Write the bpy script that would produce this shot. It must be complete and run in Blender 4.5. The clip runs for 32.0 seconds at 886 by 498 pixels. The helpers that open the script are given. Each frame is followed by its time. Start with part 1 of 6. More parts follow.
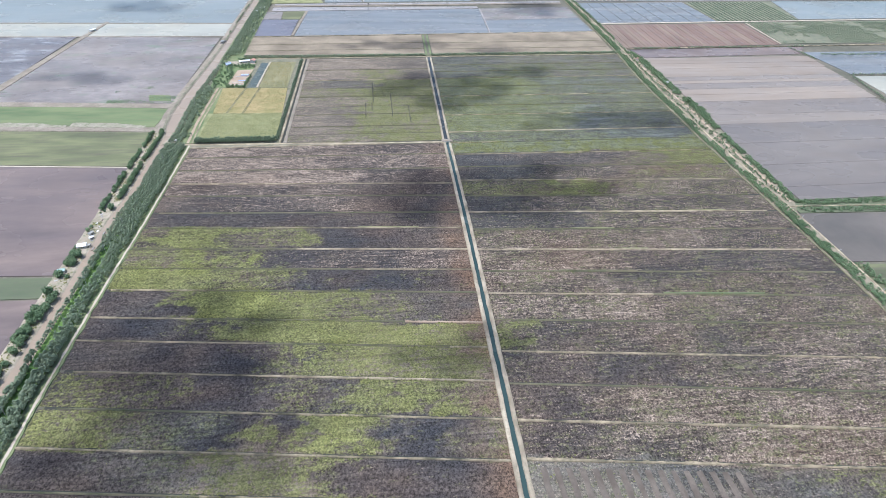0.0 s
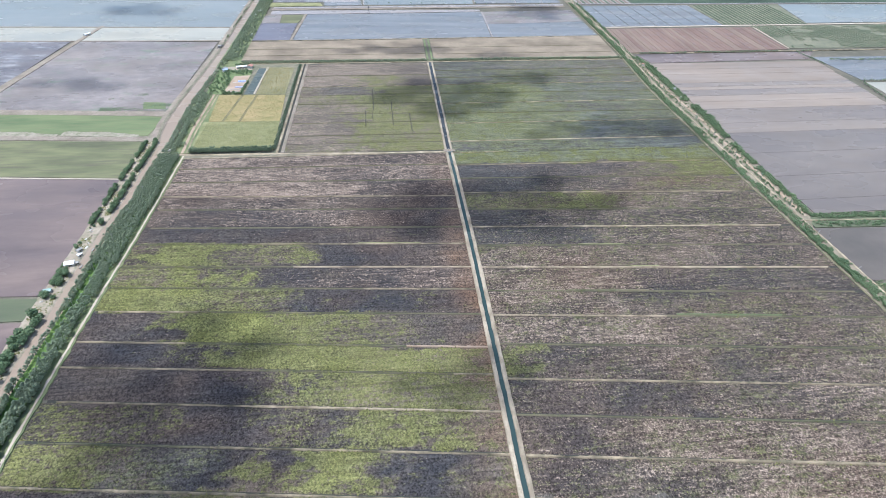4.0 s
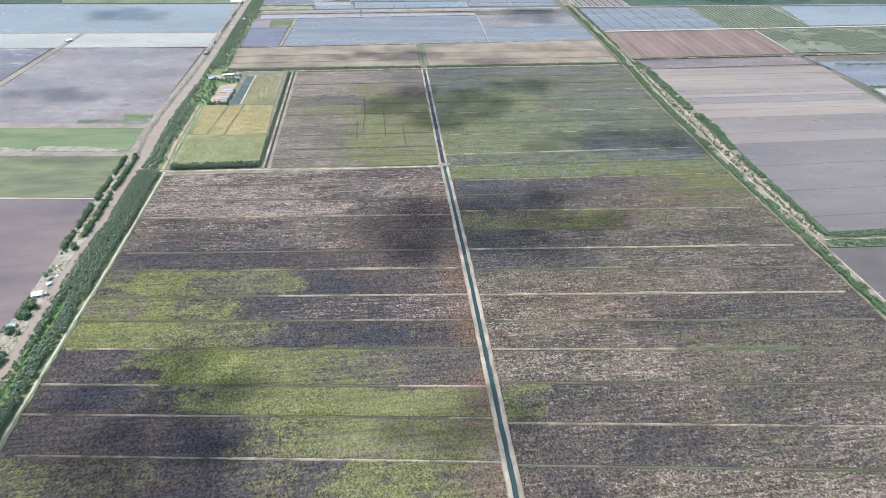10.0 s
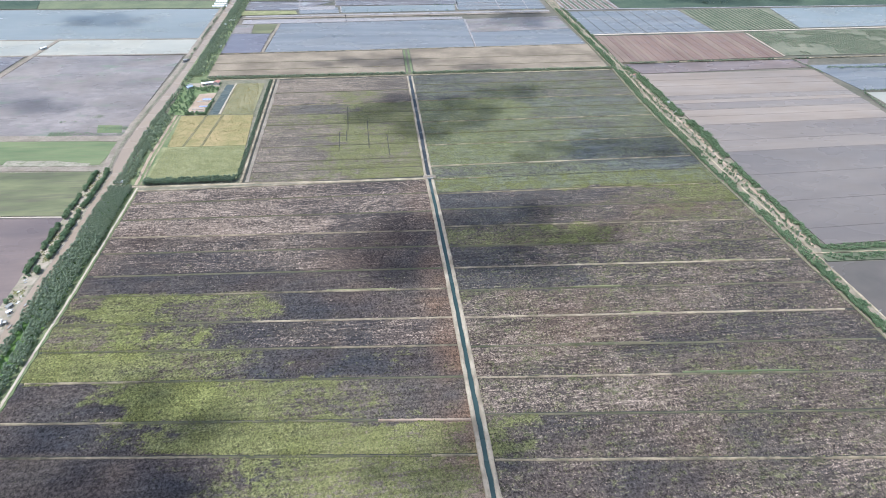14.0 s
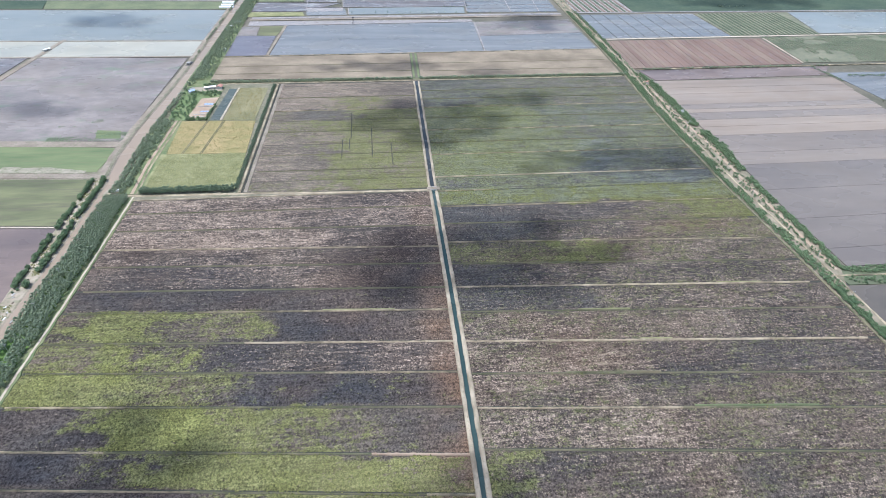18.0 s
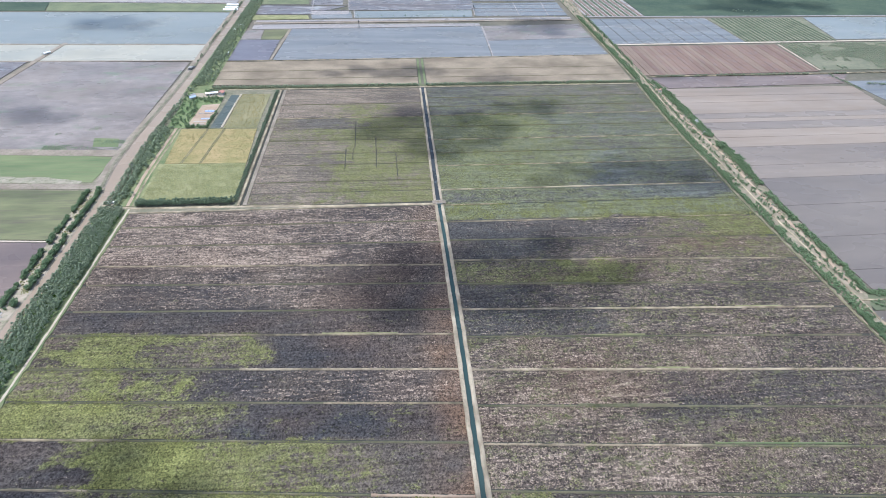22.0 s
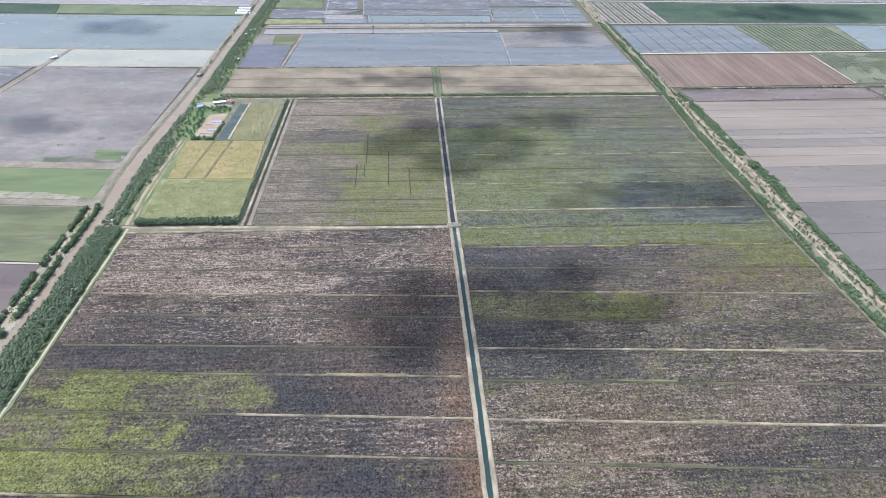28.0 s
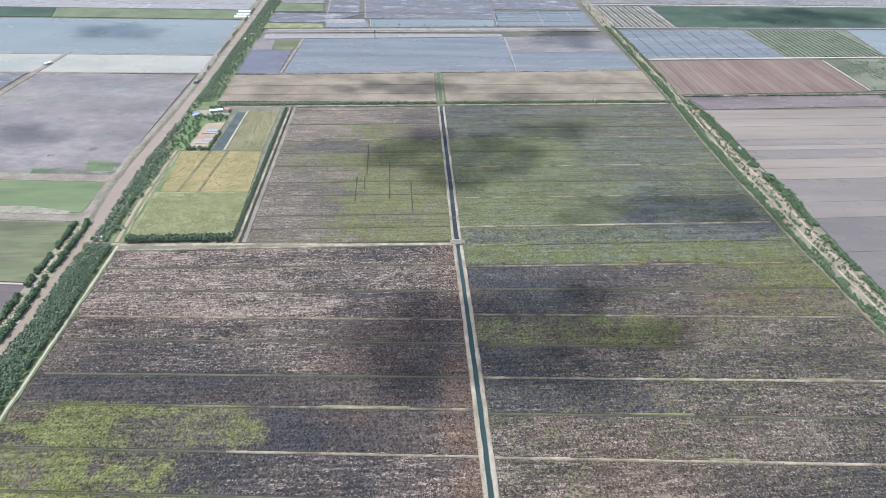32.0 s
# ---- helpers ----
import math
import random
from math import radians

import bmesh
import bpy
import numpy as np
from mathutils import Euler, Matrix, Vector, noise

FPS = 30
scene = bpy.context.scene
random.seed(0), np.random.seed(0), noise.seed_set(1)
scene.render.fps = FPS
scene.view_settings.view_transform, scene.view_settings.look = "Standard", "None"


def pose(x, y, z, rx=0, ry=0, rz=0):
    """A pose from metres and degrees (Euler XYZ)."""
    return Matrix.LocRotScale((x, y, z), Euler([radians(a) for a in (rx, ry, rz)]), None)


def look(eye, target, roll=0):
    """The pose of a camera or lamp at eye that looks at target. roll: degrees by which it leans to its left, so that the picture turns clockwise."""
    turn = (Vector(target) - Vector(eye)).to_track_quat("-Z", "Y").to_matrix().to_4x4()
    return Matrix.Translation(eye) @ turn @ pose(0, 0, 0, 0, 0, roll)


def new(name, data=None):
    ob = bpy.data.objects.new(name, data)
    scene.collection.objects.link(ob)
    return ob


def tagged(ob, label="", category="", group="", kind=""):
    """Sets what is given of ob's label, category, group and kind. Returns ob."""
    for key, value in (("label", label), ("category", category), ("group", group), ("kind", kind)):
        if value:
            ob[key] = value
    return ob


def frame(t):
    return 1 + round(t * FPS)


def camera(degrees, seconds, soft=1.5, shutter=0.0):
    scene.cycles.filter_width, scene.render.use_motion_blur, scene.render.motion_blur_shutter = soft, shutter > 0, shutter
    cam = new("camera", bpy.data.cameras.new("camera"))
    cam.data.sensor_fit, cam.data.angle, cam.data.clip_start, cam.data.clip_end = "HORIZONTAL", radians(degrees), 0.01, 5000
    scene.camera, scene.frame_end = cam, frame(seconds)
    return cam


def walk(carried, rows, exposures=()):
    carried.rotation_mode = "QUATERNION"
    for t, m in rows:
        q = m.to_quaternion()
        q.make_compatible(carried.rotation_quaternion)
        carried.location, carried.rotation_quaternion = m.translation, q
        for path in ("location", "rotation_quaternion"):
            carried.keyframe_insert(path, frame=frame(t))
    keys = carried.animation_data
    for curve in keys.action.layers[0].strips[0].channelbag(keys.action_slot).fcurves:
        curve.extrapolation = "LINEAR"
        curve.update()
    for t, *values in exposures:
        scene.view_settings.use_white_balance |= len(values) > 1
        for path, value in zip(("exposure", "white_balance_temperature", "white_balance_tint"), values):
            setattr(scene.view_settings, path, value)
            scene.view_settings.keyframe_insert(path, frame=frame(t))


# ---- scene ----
cam = camera(74.4, 32.0, soft=0.95)
PATH = [
    (0, (-87.076, -625.397, 298.782), (-86.858, -623.786, 297.617), 2.0),
    (0.5, (-87.117, -622.033, 298.793), (-86.899, -620.422, 297.628), 2.0),
    (1, (-87.107, -618.89, 298.824), (-86.888, -617.278, 297.659), 2.0),
    (1.5, (-87.106, -615.719, 298.885), (-86.888, -614.108, 297.72), 2.0),
    (2, (-86.777, -612.483, 298.854), (-86.56, -610.872, 297.689), 2.0),
    (2.5, (-86.572, -609.33, 298.857), (-86.355, -607.719, 297.691), 2.0),
    (3, (-86.548, -606.162, 298.894), (-86.331, -604.551, 297.728), 2.0),
    (3.5, (-86.514, -603.125, 298.989), (-86.297, -601.514, 297.824), 2.0),
    (5.5, (-85.481, -590.584, 299.185), (-85.264, -588.974, 298.02), 2.1),
    (6, (-85.24, -587.386, 299.222), (-85.023, -585.776, 298.056), 2.0),
    (6.5, (-84.835, -584.2, 299.234), (-84.619, -582.589, 298.068), 2.0),
    (7, (-84.419, -581.143, 299.193), (-84.202, -579.533, 298.027), 2.0),
    (7.5, (-84.064, -578.125, 299.236), (-83.849, -576.515, 298.069), 2.0),
    (8, (-83.518, -575.267, 299.386), (-83.303, -573.656, 298.219), 2.0),
    (8.5, (-83.092, -572.446, 299.373), (-82.877, -570.835, 298.207), 2.0),
    (9, (-82.39, -569.457, 299.384), (-82.176, -567.846, 298.217), 2.0),
    (9.5, (-81.553, -566.139, 299.459), (-81.333, -564.53, 298.292), 2.0),
    (10, (-80.601, -563.166, 299.528), (-80.372, -561.559, 298.36), 2.0),
    (10.5, (-79.516, -560.168, 299.608), (-79.274, -558.562, 298.441), 2.0),
    (11, (-78.398, -557.033, 299.667), (-78.142, -555.429, 298.5), 2.0),
    (11.5, (-77.196, -553.93, 299.76), (-76.936, -552.327, 298.593), 2.0),
    (12, (-75.784, -550.878, 299.803), (-75.526, -549.275, 298.637), 1.9),
    (12.5, (-74.402, -547.522, 299.897), (-74.145, -545.919, 298.729), 2.0),
    (13, (-72.788, -544.298, 299.976), (-72.532, -542.694, 298.808), 1.9),
    (13.5, (-71.271, -540.829, 299.955), (-71.016, -539.225, 298.788), 1.9),
    (14, (-69.87, -537.728, 299.83), (-69.617, -536.123, 298.663), 1.9),
    (14.5, (-68.503, -534.714, 299.897), (-68.252, -533.109, 298.731), 1.9),
    (16.5, (-63.8, -522.756, 301.012), (-63.561, -521.151, 299.843), 2.0),
    (17, (-62.685, -519.787, 301.139), (-62.454, -518.181, 299.969), 2.0),
    (17.5, (-61.829, -516.654, 301.239), (-61.603, -515.048, 300.069), 2.0),
    (18, (-60.948, -513.574, 301.329), (-60.726, -511.968, 300.158), 2.0),
    (18.5, (-60.2, -510.227, 301.451), (-59.982, -508.621, 300.28), 2.0),
    (19, (-59.885, -506.997, 301.565), (-59.669, -505.39, 300.394), 2.0),
    (19.5, (-59.505, -503.685, 301.577), (-59.29, -502.078, 300.406), 2.0),
    (20, (-59.116, -500.417, 301.584), (-58.903, -498.81, 300.413), 2.1),
    (20.5, (-58.789, -497.186, 301.72), (-58.578, -495.579, 300.548), 2.1),
    (21, (-58.556, -493.882, 301.723), (-58.345, -492.274, 300.552), 2.1),
    (21.5, (-58.459, -490.707, 301.73), (-58.252, -489.099, 300.559), 2.1),
    (22, (-58.265, -487.26, 301.814), (-58.061, -485.652, 300.642), 2.1),
    (22.5, (-57.952, -483.791, 301.792), (-57.75, -482.182, 300.62), 2.1),
    (23, (-57.851, -480.506, 301.793), (-57.651, -478.898, 300.621), 2.1),
    (23.5, (-57.614, -477.052, 301.847), (-57.415, -475.443, 300.675), 2.1),
    (24, (-57.678, -473.691, 301.957), (-57.487, -472.082, 300.785), 2.1),
    (24.5, (-57.677, -470.398, 302.048), (-57.491, -468.788, 300.875), 2.2),
    (25, (-57.599, -466.784, 302.026), (-57.417, -465.175, 300.853), 2.2),
    (25.5, (-57.506, -463.291, 301.953), (-57.328, -461.682, 300.779), 2.2),
    (27.5, (-57.079, -449.757, 302.025), (-56.914, -448.147, 300.851), 2.2),
    (28, (-56.965, -446.321, 301.955), (-56.801, -444.71, 300.781), 2.2),
    (28.5, (-56.955, -442.89, 301.808), (-56.793, -441.279, 300.634), 2.2),
    (29, (-56.833, -439.379, 301.814), (-56.673, -437.768, 300.64), 2.2),
    (29.5, (-56.654, -435.945, 301.875), (-56.495, -434.333, 300.7), 2.2),
    (30, (-56.609, -432.541, 301.913), (-56.45, -430.93, 300.738), 2.2),
    (30.5, (-56.554, -429.049, 301.924), (-56.396, -427.437, 300.75), 2.2),
    (31, (-56.5, -425.688, 301.943), (-56.342, -424.077, 300.769), 2.3),
    (31.5, (-56.047, -422.395, 301.906), (-55.889, -420.784, 300.731), 2.2),
    (32, (-55.741, -418.946, 301.877), (-55.584, -417.334, 300.703), 2.2),
]
EXPOSURES = [(0.0, 0.47, 5690.0, 7.5), (12.0, 0.46, 5690.0, 7.5), (30.0, 0.35, 5690.0, 7.5), (32.0, 0.35, 5690.0, 7.5)]
walk(cam, [(t, look(eye, target, roll)) for t, eye, target, roll in PATH], EXPOSURES)

# ---- world and sun ----
SUN_DIR = Vector((-0.34, -0.06, 0.93)).normalized()      # from the ground towards the sun
world = bpy.data.worlds.new("sky")
scene.world = world
world.use_nodes = True
wt = world.node_tree
sky = wt.nodes.new("ShaderNodeTexSky")
sky.sky_type = "NISHITA"
sky.sun_disc = False
sky.sun_elevation = math.asin(SUN_DIR.z)
sky.sun_rotation = math.atan2(SUN_DIR.x, SUN_DIR.y)
sky.air_density, sky.dust_density = 1.2, 3.0
wt.links.new(sky.outputs["Color"], wt.nodes["Background"].inputs["Color"])
wt.nodes["Background"].inputs["Strength"].default_value = 0.13
sun_data = bpy.data.lights.new("sun", "SUN")
sun_data.energy, sun_data.angle, sun_data.color = 3.3, radians(0.6), (1.0, 0.965, 0.91)
sun = new("sun", sun_data)
sun.matrix_world = look(SUN_DIR * 2500, (0, 0, 0))

# ---- materials ----
def tree_of(name):
    m = bpy.data.materials.new(name)
    m.use_nodes = True
    return m, m.node_tree, m.node_tree.nodes["Principled BSDF"]


def coords(nt, scale):
    """World-sized coordinates, stretched by scale per axis."""
    geo = nt.nodes.new("ShaderNodeNewGeometry")
    mp = nt.nodes.new("ShaderNodeMapping")
    mp.inputs["Scale"].default_value = scale
    nt.links.new(geo.outputs["Position"], mp.inputs["Vector"])
    return mp.outputs["Vector"]


def noise_node(nt, scale, detail=3.0, rough=0.55):
    n = nt.nodes.new("ShaderNodeTexNoise")
    n.inputs["Scale"].default_value = 1.0
    n.inputs["Detail"].default_value = detail
    n.inputs["Roughness"].default_value = rough
    nt.links.new(coords(nt, scale), n.inputs["Vector"])
    return n.outputs["Fac"]


def steps(nt, fac, lo, hi):
    r = nt.nodes.new("ShaderNodeMapRange")
    r.inputs["From Min"].default_value, r.inputs["From Max"].default_value = lo, hi
    nt.links.new(fac, r.inputs["Value"])
    return r.outputs["Result"]


def calc(nt, op, a, b):
    n = nt.nodes.new("ShaderNodeMath")
    n.operation, n.use_clamp = op, op == "SUBTRACT"
    for k, v in enumerate((a, b)):
        if isinstance(v, (int, float)):
            n.inputs[k].default_value = v
        else:
            nt.links.new(v, n.inputs[k])
    return n.outputs[0]


def blend(nt, fac, a, b):
    n = nt.nodes.new("ShaderNodeMix")
    n.data_type = "RGBA"
    for key, v in ((0, fac), (6, a), (7, b)):
        if isinstance(v, (int, float)):
            n.inputs[key].default_value = v
        elif isinstance(v, tuple):
            n.inputs[key].default_value = (*v, 1)
        else:
            nt.links.new(v, n.inputs[key])
    return n.outputs[2]


def bump(nt, bsdf, fac, strength, distance):
    b = nt.nodes.new("ShaderNodeBump")
    b.inputs["Strength"].default_value, b.inputs["Distance"].default_value = strength, distance
    nt.links.new(fac, b.inputs["Height"])
    nt.links.new(b.outputs["Normal"], bsdf.inputs["Normal"])


def rough_earth(name, dark, light, spot, big=(0.03, 0.03, 0.03), fine=(0.6, 0.6, 0.6), rough=0.95, amount=0.5, spec=0.2):
    """Earth, grass or sand: two colours mixed at field scale, a third in fine specks."""
    m, nt, b = tree_of(name)
    n1 = steps(nt, noise_node(nt, big, 4), 0.35, 0.65)
    f = noise_node(nt, fine, 4, 0.7)
    n2 = calc(nt, "MULTIPLY", steps(nt, f, 0.48, 0.72), amount)
    c = blend(nt, n2, blend(nt, n1, dark, light), spot)
    nt.links.new(c, b.inputs["Base Color"])
    b.inputs["Roughness"].default_value = rough
    b.inputs["Specular IOR Level"].default_value = spec
    bump(nt, b, f, 0.5, 0.25)
    return m


def flooded(name, mud, silt, gloss=0.12, bands=(0.004, 0.05, 0.05), weeds=None, weed_from=0.6, mirror=0.32, streak=0.35):
    """A field under thin water: mud shows through, the sky mirrors in it."""
    m, nt, b = tree_of(name)
    n1 = steps(nt, noise_node(nt, bands, 4), 0.32, 0.68)
    n2 = steps(nt, noise_node(nt, (0.012, 0.02, 0.02), 3), 0.4, 0.65)
    c = blend(nt, n1, mud, silt)
    fine = steps(nt, noise_node(nt, tuple(6 * v for v in bands), 5, 0.7), 0.36, 0.66)
    c = blend(nt, calc(nt, "MULTIPLY", fine, streak), c, tuple(0.62 * v for v in mud))
    if weeds:
        w = calc(nt, "MULTIPLY", steps(nt, noise_node(nt, (0.02, 0.045, 0.03), 5, 0.65), weed_from, weed_from + 0.1), 0.75)
        c = blend(nt, w, c, weeds)
    nt.links.new(c, b.inputs["Base Color"])
    r = nt.nodes.new("ShaderNodeMapRange")
    r.inputs["To Min"].default_value, r.inputs["To Max"].default_value = gloss, gloss + 0.3
    nt.links.new(n2, r.inputs["Value"])
    nt.links.new(r.outputs["Result"], b.inputs["Roughness"])
    b.inputs["IOR"].default_value = 1.33
    b.inputs["Specular IOR Level"].default_value = mirror
    bump(nt, b, noise_node(nt, (0.5, 0.8, 0.5), 2), 0.05, 0.05)
    return m


def plain(name, color, rough=0.6, metal=0.0, grain=0.25, scale=1.5):
    m, nt, b = tree_of(name)
    n = steps(nt, noise_node(nt, (scale, scale, scale), 4), 0.3, 0.7)
    nt.links.new(blend(nt, n, tuple(v * (1 - grain) for v in color), color), b.inputs["Base Color"])
    b.inputs["Roughness"].default_value, b.inputs["Metallic"].default_value = rough, metal
    return m


def leaves(name, dark, light):
    m, nt, b = tree_of(name)
    info = nt.nodes.new("ShaderNodeObjectInfo")
    isle = nt.nodes.new("ShaderNodeNewGeometry")
    mix = calc(nt, "ADD", calc(nt, "MULTIPLY", info.outputs["Random"], 0.45), calc(nt, "MULTIPLY", isle.outputs["Random Per Island"], 0.55))
    color = blend(nt, mix, dark, light)
    nt.links.new(color, b.inputs["Base Color"])
    b.inputs["Roughness"].default_value = 0.7
    b.inputs["Specular IOR Level"].default_value = 0.25
    thin = nt.nodes.new("ShaderNodeBsdfTranslucent")
    nt.links.new(color, thin.inputs["Color"])
    both = nt.nodes.new("ShaderNodeMixShader")
    both.inputs[0].default_value = 0.42
    nt.links.new(b.outputs[0], both.inputs[1])
    nt.links.new(thin.outputs[0], both.inputs[2])
    nt.links.new(both.outputs[0], nt.nodes["Material Output"].inputs["Surface"])
    return m


def field_material():
    """Harvested ground with dead straw, weeds and wet soil, as the cover painted on each strip says."""
    m, nt, b = tree_of("stubble_field")

    def cover(key):
        a = nt.nodes.new("ShaderNodeAttribute")
        a.attribute_name = key
        return a.outputs["Fac"]

    def over(fac, limit, width):
        """0 to 1 as fac passes the limit."""
        r = nt.nodes.new("ShaderNodeMapRange")
        r.inputs["From Max"].default_value = width
        nt.links.new(calc(nt, "SUBTRACT", fac, limit), r.inputs["Value"])
        return r.outputs["Result"]

    fine = noise_node(nt, (0.38, 0.55, 0.5), 4, 0.85)
    grain = noise_node(nt, (1.1, 1.3, 1.0), 3, 0.8)
    rows = noise_node(nt, (0.085, 0.52, 0.2), 3, 0.7)
    broad = noise_node(nt, (0.018, 0.030, 0.02), 4, 0.6)
    # soil, darker and colder where wet and where cloud shade is painted in, rusty beside the canal
    soil = blend(nt, steps(nt, broad, 0.35, 0.65), (0.050, 0.041, 0.038), (0.098, 0.078, 0.062))
    soil = blend(nt, calc(nt, "MULTIPLY", cover("wet"), 0.9), soil, (0.040, 0.041, 0.047))
    soil = blend(nt, calc(nt, "MULTIPLY", cover("rust"), 0.9), soil, (0.215, 0.120, 0.070))
    # dead straw in specks that gather along the old rows
    speck = calc(nt, "ADD", calc(nt, "MULTIPLY", fine, 0.5), calc(nt, "MULTIPLY", grain, 0.5))
    speck = calc(nt, "ADD", speck, calc(nt, "MULTIPLY", calc(nt, "SUBTRACT", rows, 0.42), 0.44))
    straw = blend(nt, steps(nt, grain, 0.3, 0.7), (0.170, 0.132, 0.108), (0.362, 0.286, 0.230))
    base = blend(nt, over(speck, calc(nt, "SUBTRACT", 0.690, calc(nt, "MULTIPLY", cover("straw"), 0.25)), 0.08), soil, straw)
    base = blend(nt, calc(nt, "MULTIPLY", cover("gold"), 0.6), base, blend(nt, steps(nt, grain, 0.3, 0.7), (0.185, 0.148, 0.114), (0.330, 0.268, 0.206)))
    # weeds: dull, lush and golden
    herb = blend(nt, steps(nt, grain, 0.32, 0.68), (0.060, 0.060, 0.036), (0.160, 0.152, 0.080))
    herb = blend(nt, calc(nt, "MULTIPLY", steps(nt, noise_node(nt, (0.07, 0.14, 0.1), 4, 0.7), 0.45, 0.65), 0.6), herb, (0.050, 0.060, 0.034))
    herb = blend(nt, calc(nt, "MULTIPLY", cover("lush"), 0.75), herb, blend(nt, steps(nt, grain, 0.3, 0.7), (0.100, 0.112, 0.034), (0.232, 0.234, 0.076)))
    herb = blend(nt, calc(nt, "MULTIPLY", cover("gold"), 0.6), herb, blend(nt, steps(nt, grain, 0.3, 0.7), (0.118, 0.114, 0.050), (0.250, 0.232, 0.105)))
    clumps = calc(nt, "ADD", calc(nt, "MULTIPLY", fine, 0.5), calc(nt, "MULTIPLY", noise_node(nt, (0.12, 0.20, 0.1), 5, 0.75), 0.5))
    clumps = calc(nt, "ADD", clumps, calc(nt, "MULTIPLY", calc(nt, "SUBTRACT", rows, 0.45), 0.15))
    color = blend(nt, over(clumps, calc(nt, "SUBTRACT", 0.612, calc(nt, "MULTIPLY", cover("green"), 0.30)), 0.08), base, herb)
    color = blend(nt, calc(nt, "MULTIPLY", cover("rust"), 0.55), color, (0.170, 0.104, 0.060))
    # bluish tint: standing wet plus distant haze painted into the colour
    color = blend(nt, calc(nt, "MULTIPLY", cover("pool_haze"), 0.5), color, (0.112, 0.134, 0.124))
    # grain of stalks and clods, and the faint lines of the old rows
    mott = steps(nt, noise_node(nt, (0.78, 0.68, 0.8), 3, 0.85), 0.38, 0.62)
    calm = calc(nt, "MULTIPLY", cover("gold"), 0.75)
    mott = calc(nt, "ADD", calc(nt, "MULTIPLY", mott, calc(nt, "SUBTRACT", 1.0, calm)), calc(nt, "MULTIPLY", calm, 0.52))
    lines = steps(nt, noise_node(nt, (0.014, 0.46, 0.2), 3, 0.65), 0.36, 0.58)
    vary = nt.nodes.new("ShaderNodeVectorMath")
    vary.operation = "SCALE"
    nt.links.new(color, vary.inputs[0])
    nt.links.new(calc(nt, "MULTIPLY", calc(nt, "ADD", calc(nt, "MULTIPLY", mott, 1.45), 0.30), calc(nt, "ADD", calc(nt, "MULTIPLY", lines, 0.34), 0.78)), vary.inputs["Scale"])
    nt.links.new(vary.outputs[0], b.inputs["Base Color"])
    # standing wet between the stems, and the share added for haze, shines with the sky
    shine = calc(nt, "MULTIPLY", cover("pool_haze"), steps(nt, noise_node(nt, (0.02, 0.09, 0.1), 4, 0.65), 0.40, 0.62))
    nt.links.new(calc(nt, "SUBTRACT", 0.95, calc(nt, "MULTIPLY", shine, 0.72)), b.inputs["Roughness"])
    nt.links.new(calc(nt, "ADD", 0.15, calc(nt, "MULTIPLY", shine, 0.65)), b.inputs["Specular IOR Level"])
    bump(nt, b, fine, 0.7, 0.4)
    return m


def tuft_material():
    m, nt, b = tree_of("tuft")
    a = nt.nodes.new("ShaderNodeAttribute")
    a.attribute_name = "species"
    isle = nt.nodes.new("ShaderNodeNewGeometry")
    var = isle.outputs["Random Per Island"]
    dead = blend(nt, var, (0.12, 0.090, 0.072), (0.32, 0.250, 0.200))
    live = blend(nt, var, (0.066, 0.074, 0.032), (0.198, 0.200, 0.076))
    nt.links.new(blend(nt, a.outputs["Fac"], dead, live), b.inputs["Base Color"])
    b.inputs["Roughness"].default_value = 0.95
    b.inputs["Specular IOR Level"].default_value = 0.1
    return m


M_FIELD = field_material()
M_TUFT = tuft_material()
M_CROP = leaves("crop_leaves", (0.185, 0.200, 0.090), (0.36, 0.360, 0.185))
M_CROP_GOLD = leaves("ripe_leaves", (0.24, 0.215, 0.100), (0.42, 0.345, 0.170))
M_GROUND = rough_earth("far_ground", (0.10, 0.10, 0.075), (0.17, 0.15, 0.12), (0.24, 0.21, 0.17), (0.006, 0.006, 0.01), (0.1, 0.1, 0.1))
M_DITCH = rough_earth("ditch_mud", (0.040, 0.042, 0.040), (0.075, 0.070, 0.060), (0.07, 0.09, 0.04))
M_SAND = rough_earth("sand_track", (0.40, 0.335, 0.265), (0.52, 0.45, 0.37), (0.30, 0.26, 0.18), (0.05, 0.05, 0.05), (0.9, 0.9, 0.9))
M_BUND = rough_earth("bund_sand", (0.100, 0.088, 0.062), (0.43, 0.350, 0.240), (0.13, 0.13, 0.08), (0.07, 0.05, 0.05), (0.35, 0.9, 0.9), amount=0.8)
M_BUND_GREEN = rough_earth("bund_grass", (0.100, 0.108, 0.062), (0.200, 0.178, 0.115), (0.25, 0.22, 0.16), (0.05, 0.05, 0.05), (0.4, 0.9, 0.9), amount=0.6)
M_ORCHARD = rough_earth("orchard_soil", (0.150, 0.155, 0.110), (0.225, 0.215, 0.155), (0.10, 0.13, 0.09), (0.02, 0.03, 0.03), (0.12, 0.12, 0.1), amount=0.8)
M_PALE_BUND = rough_earth("pale_bund", (0.185, 0.150, 0.105), (0.48, 0.395, 0.285), (0.17, 0.160, 0.10), (0.07, 0.05, 0.05), (0.4, 0.9, 0.9), amount=0.8)
M_VERGE = rough_earth("rough_verge", (0.125, 0.130, 0.085), (0.215, 0.195, 0.145), (0.31, 0.265, 0.205), (0.06, 0.05, 0.05), (0.3, 0.3, 0.3), amount=0.8)
M_LEVEE = rough_earth("levee_earth", (0.215, 0.175, 0.145), (0.315, 0.265, 0.222), (0.13, 0.15, 0.07), (0.05, 0.05, 0.05), (0.4, 0.5, 0.5), amount=0.7)
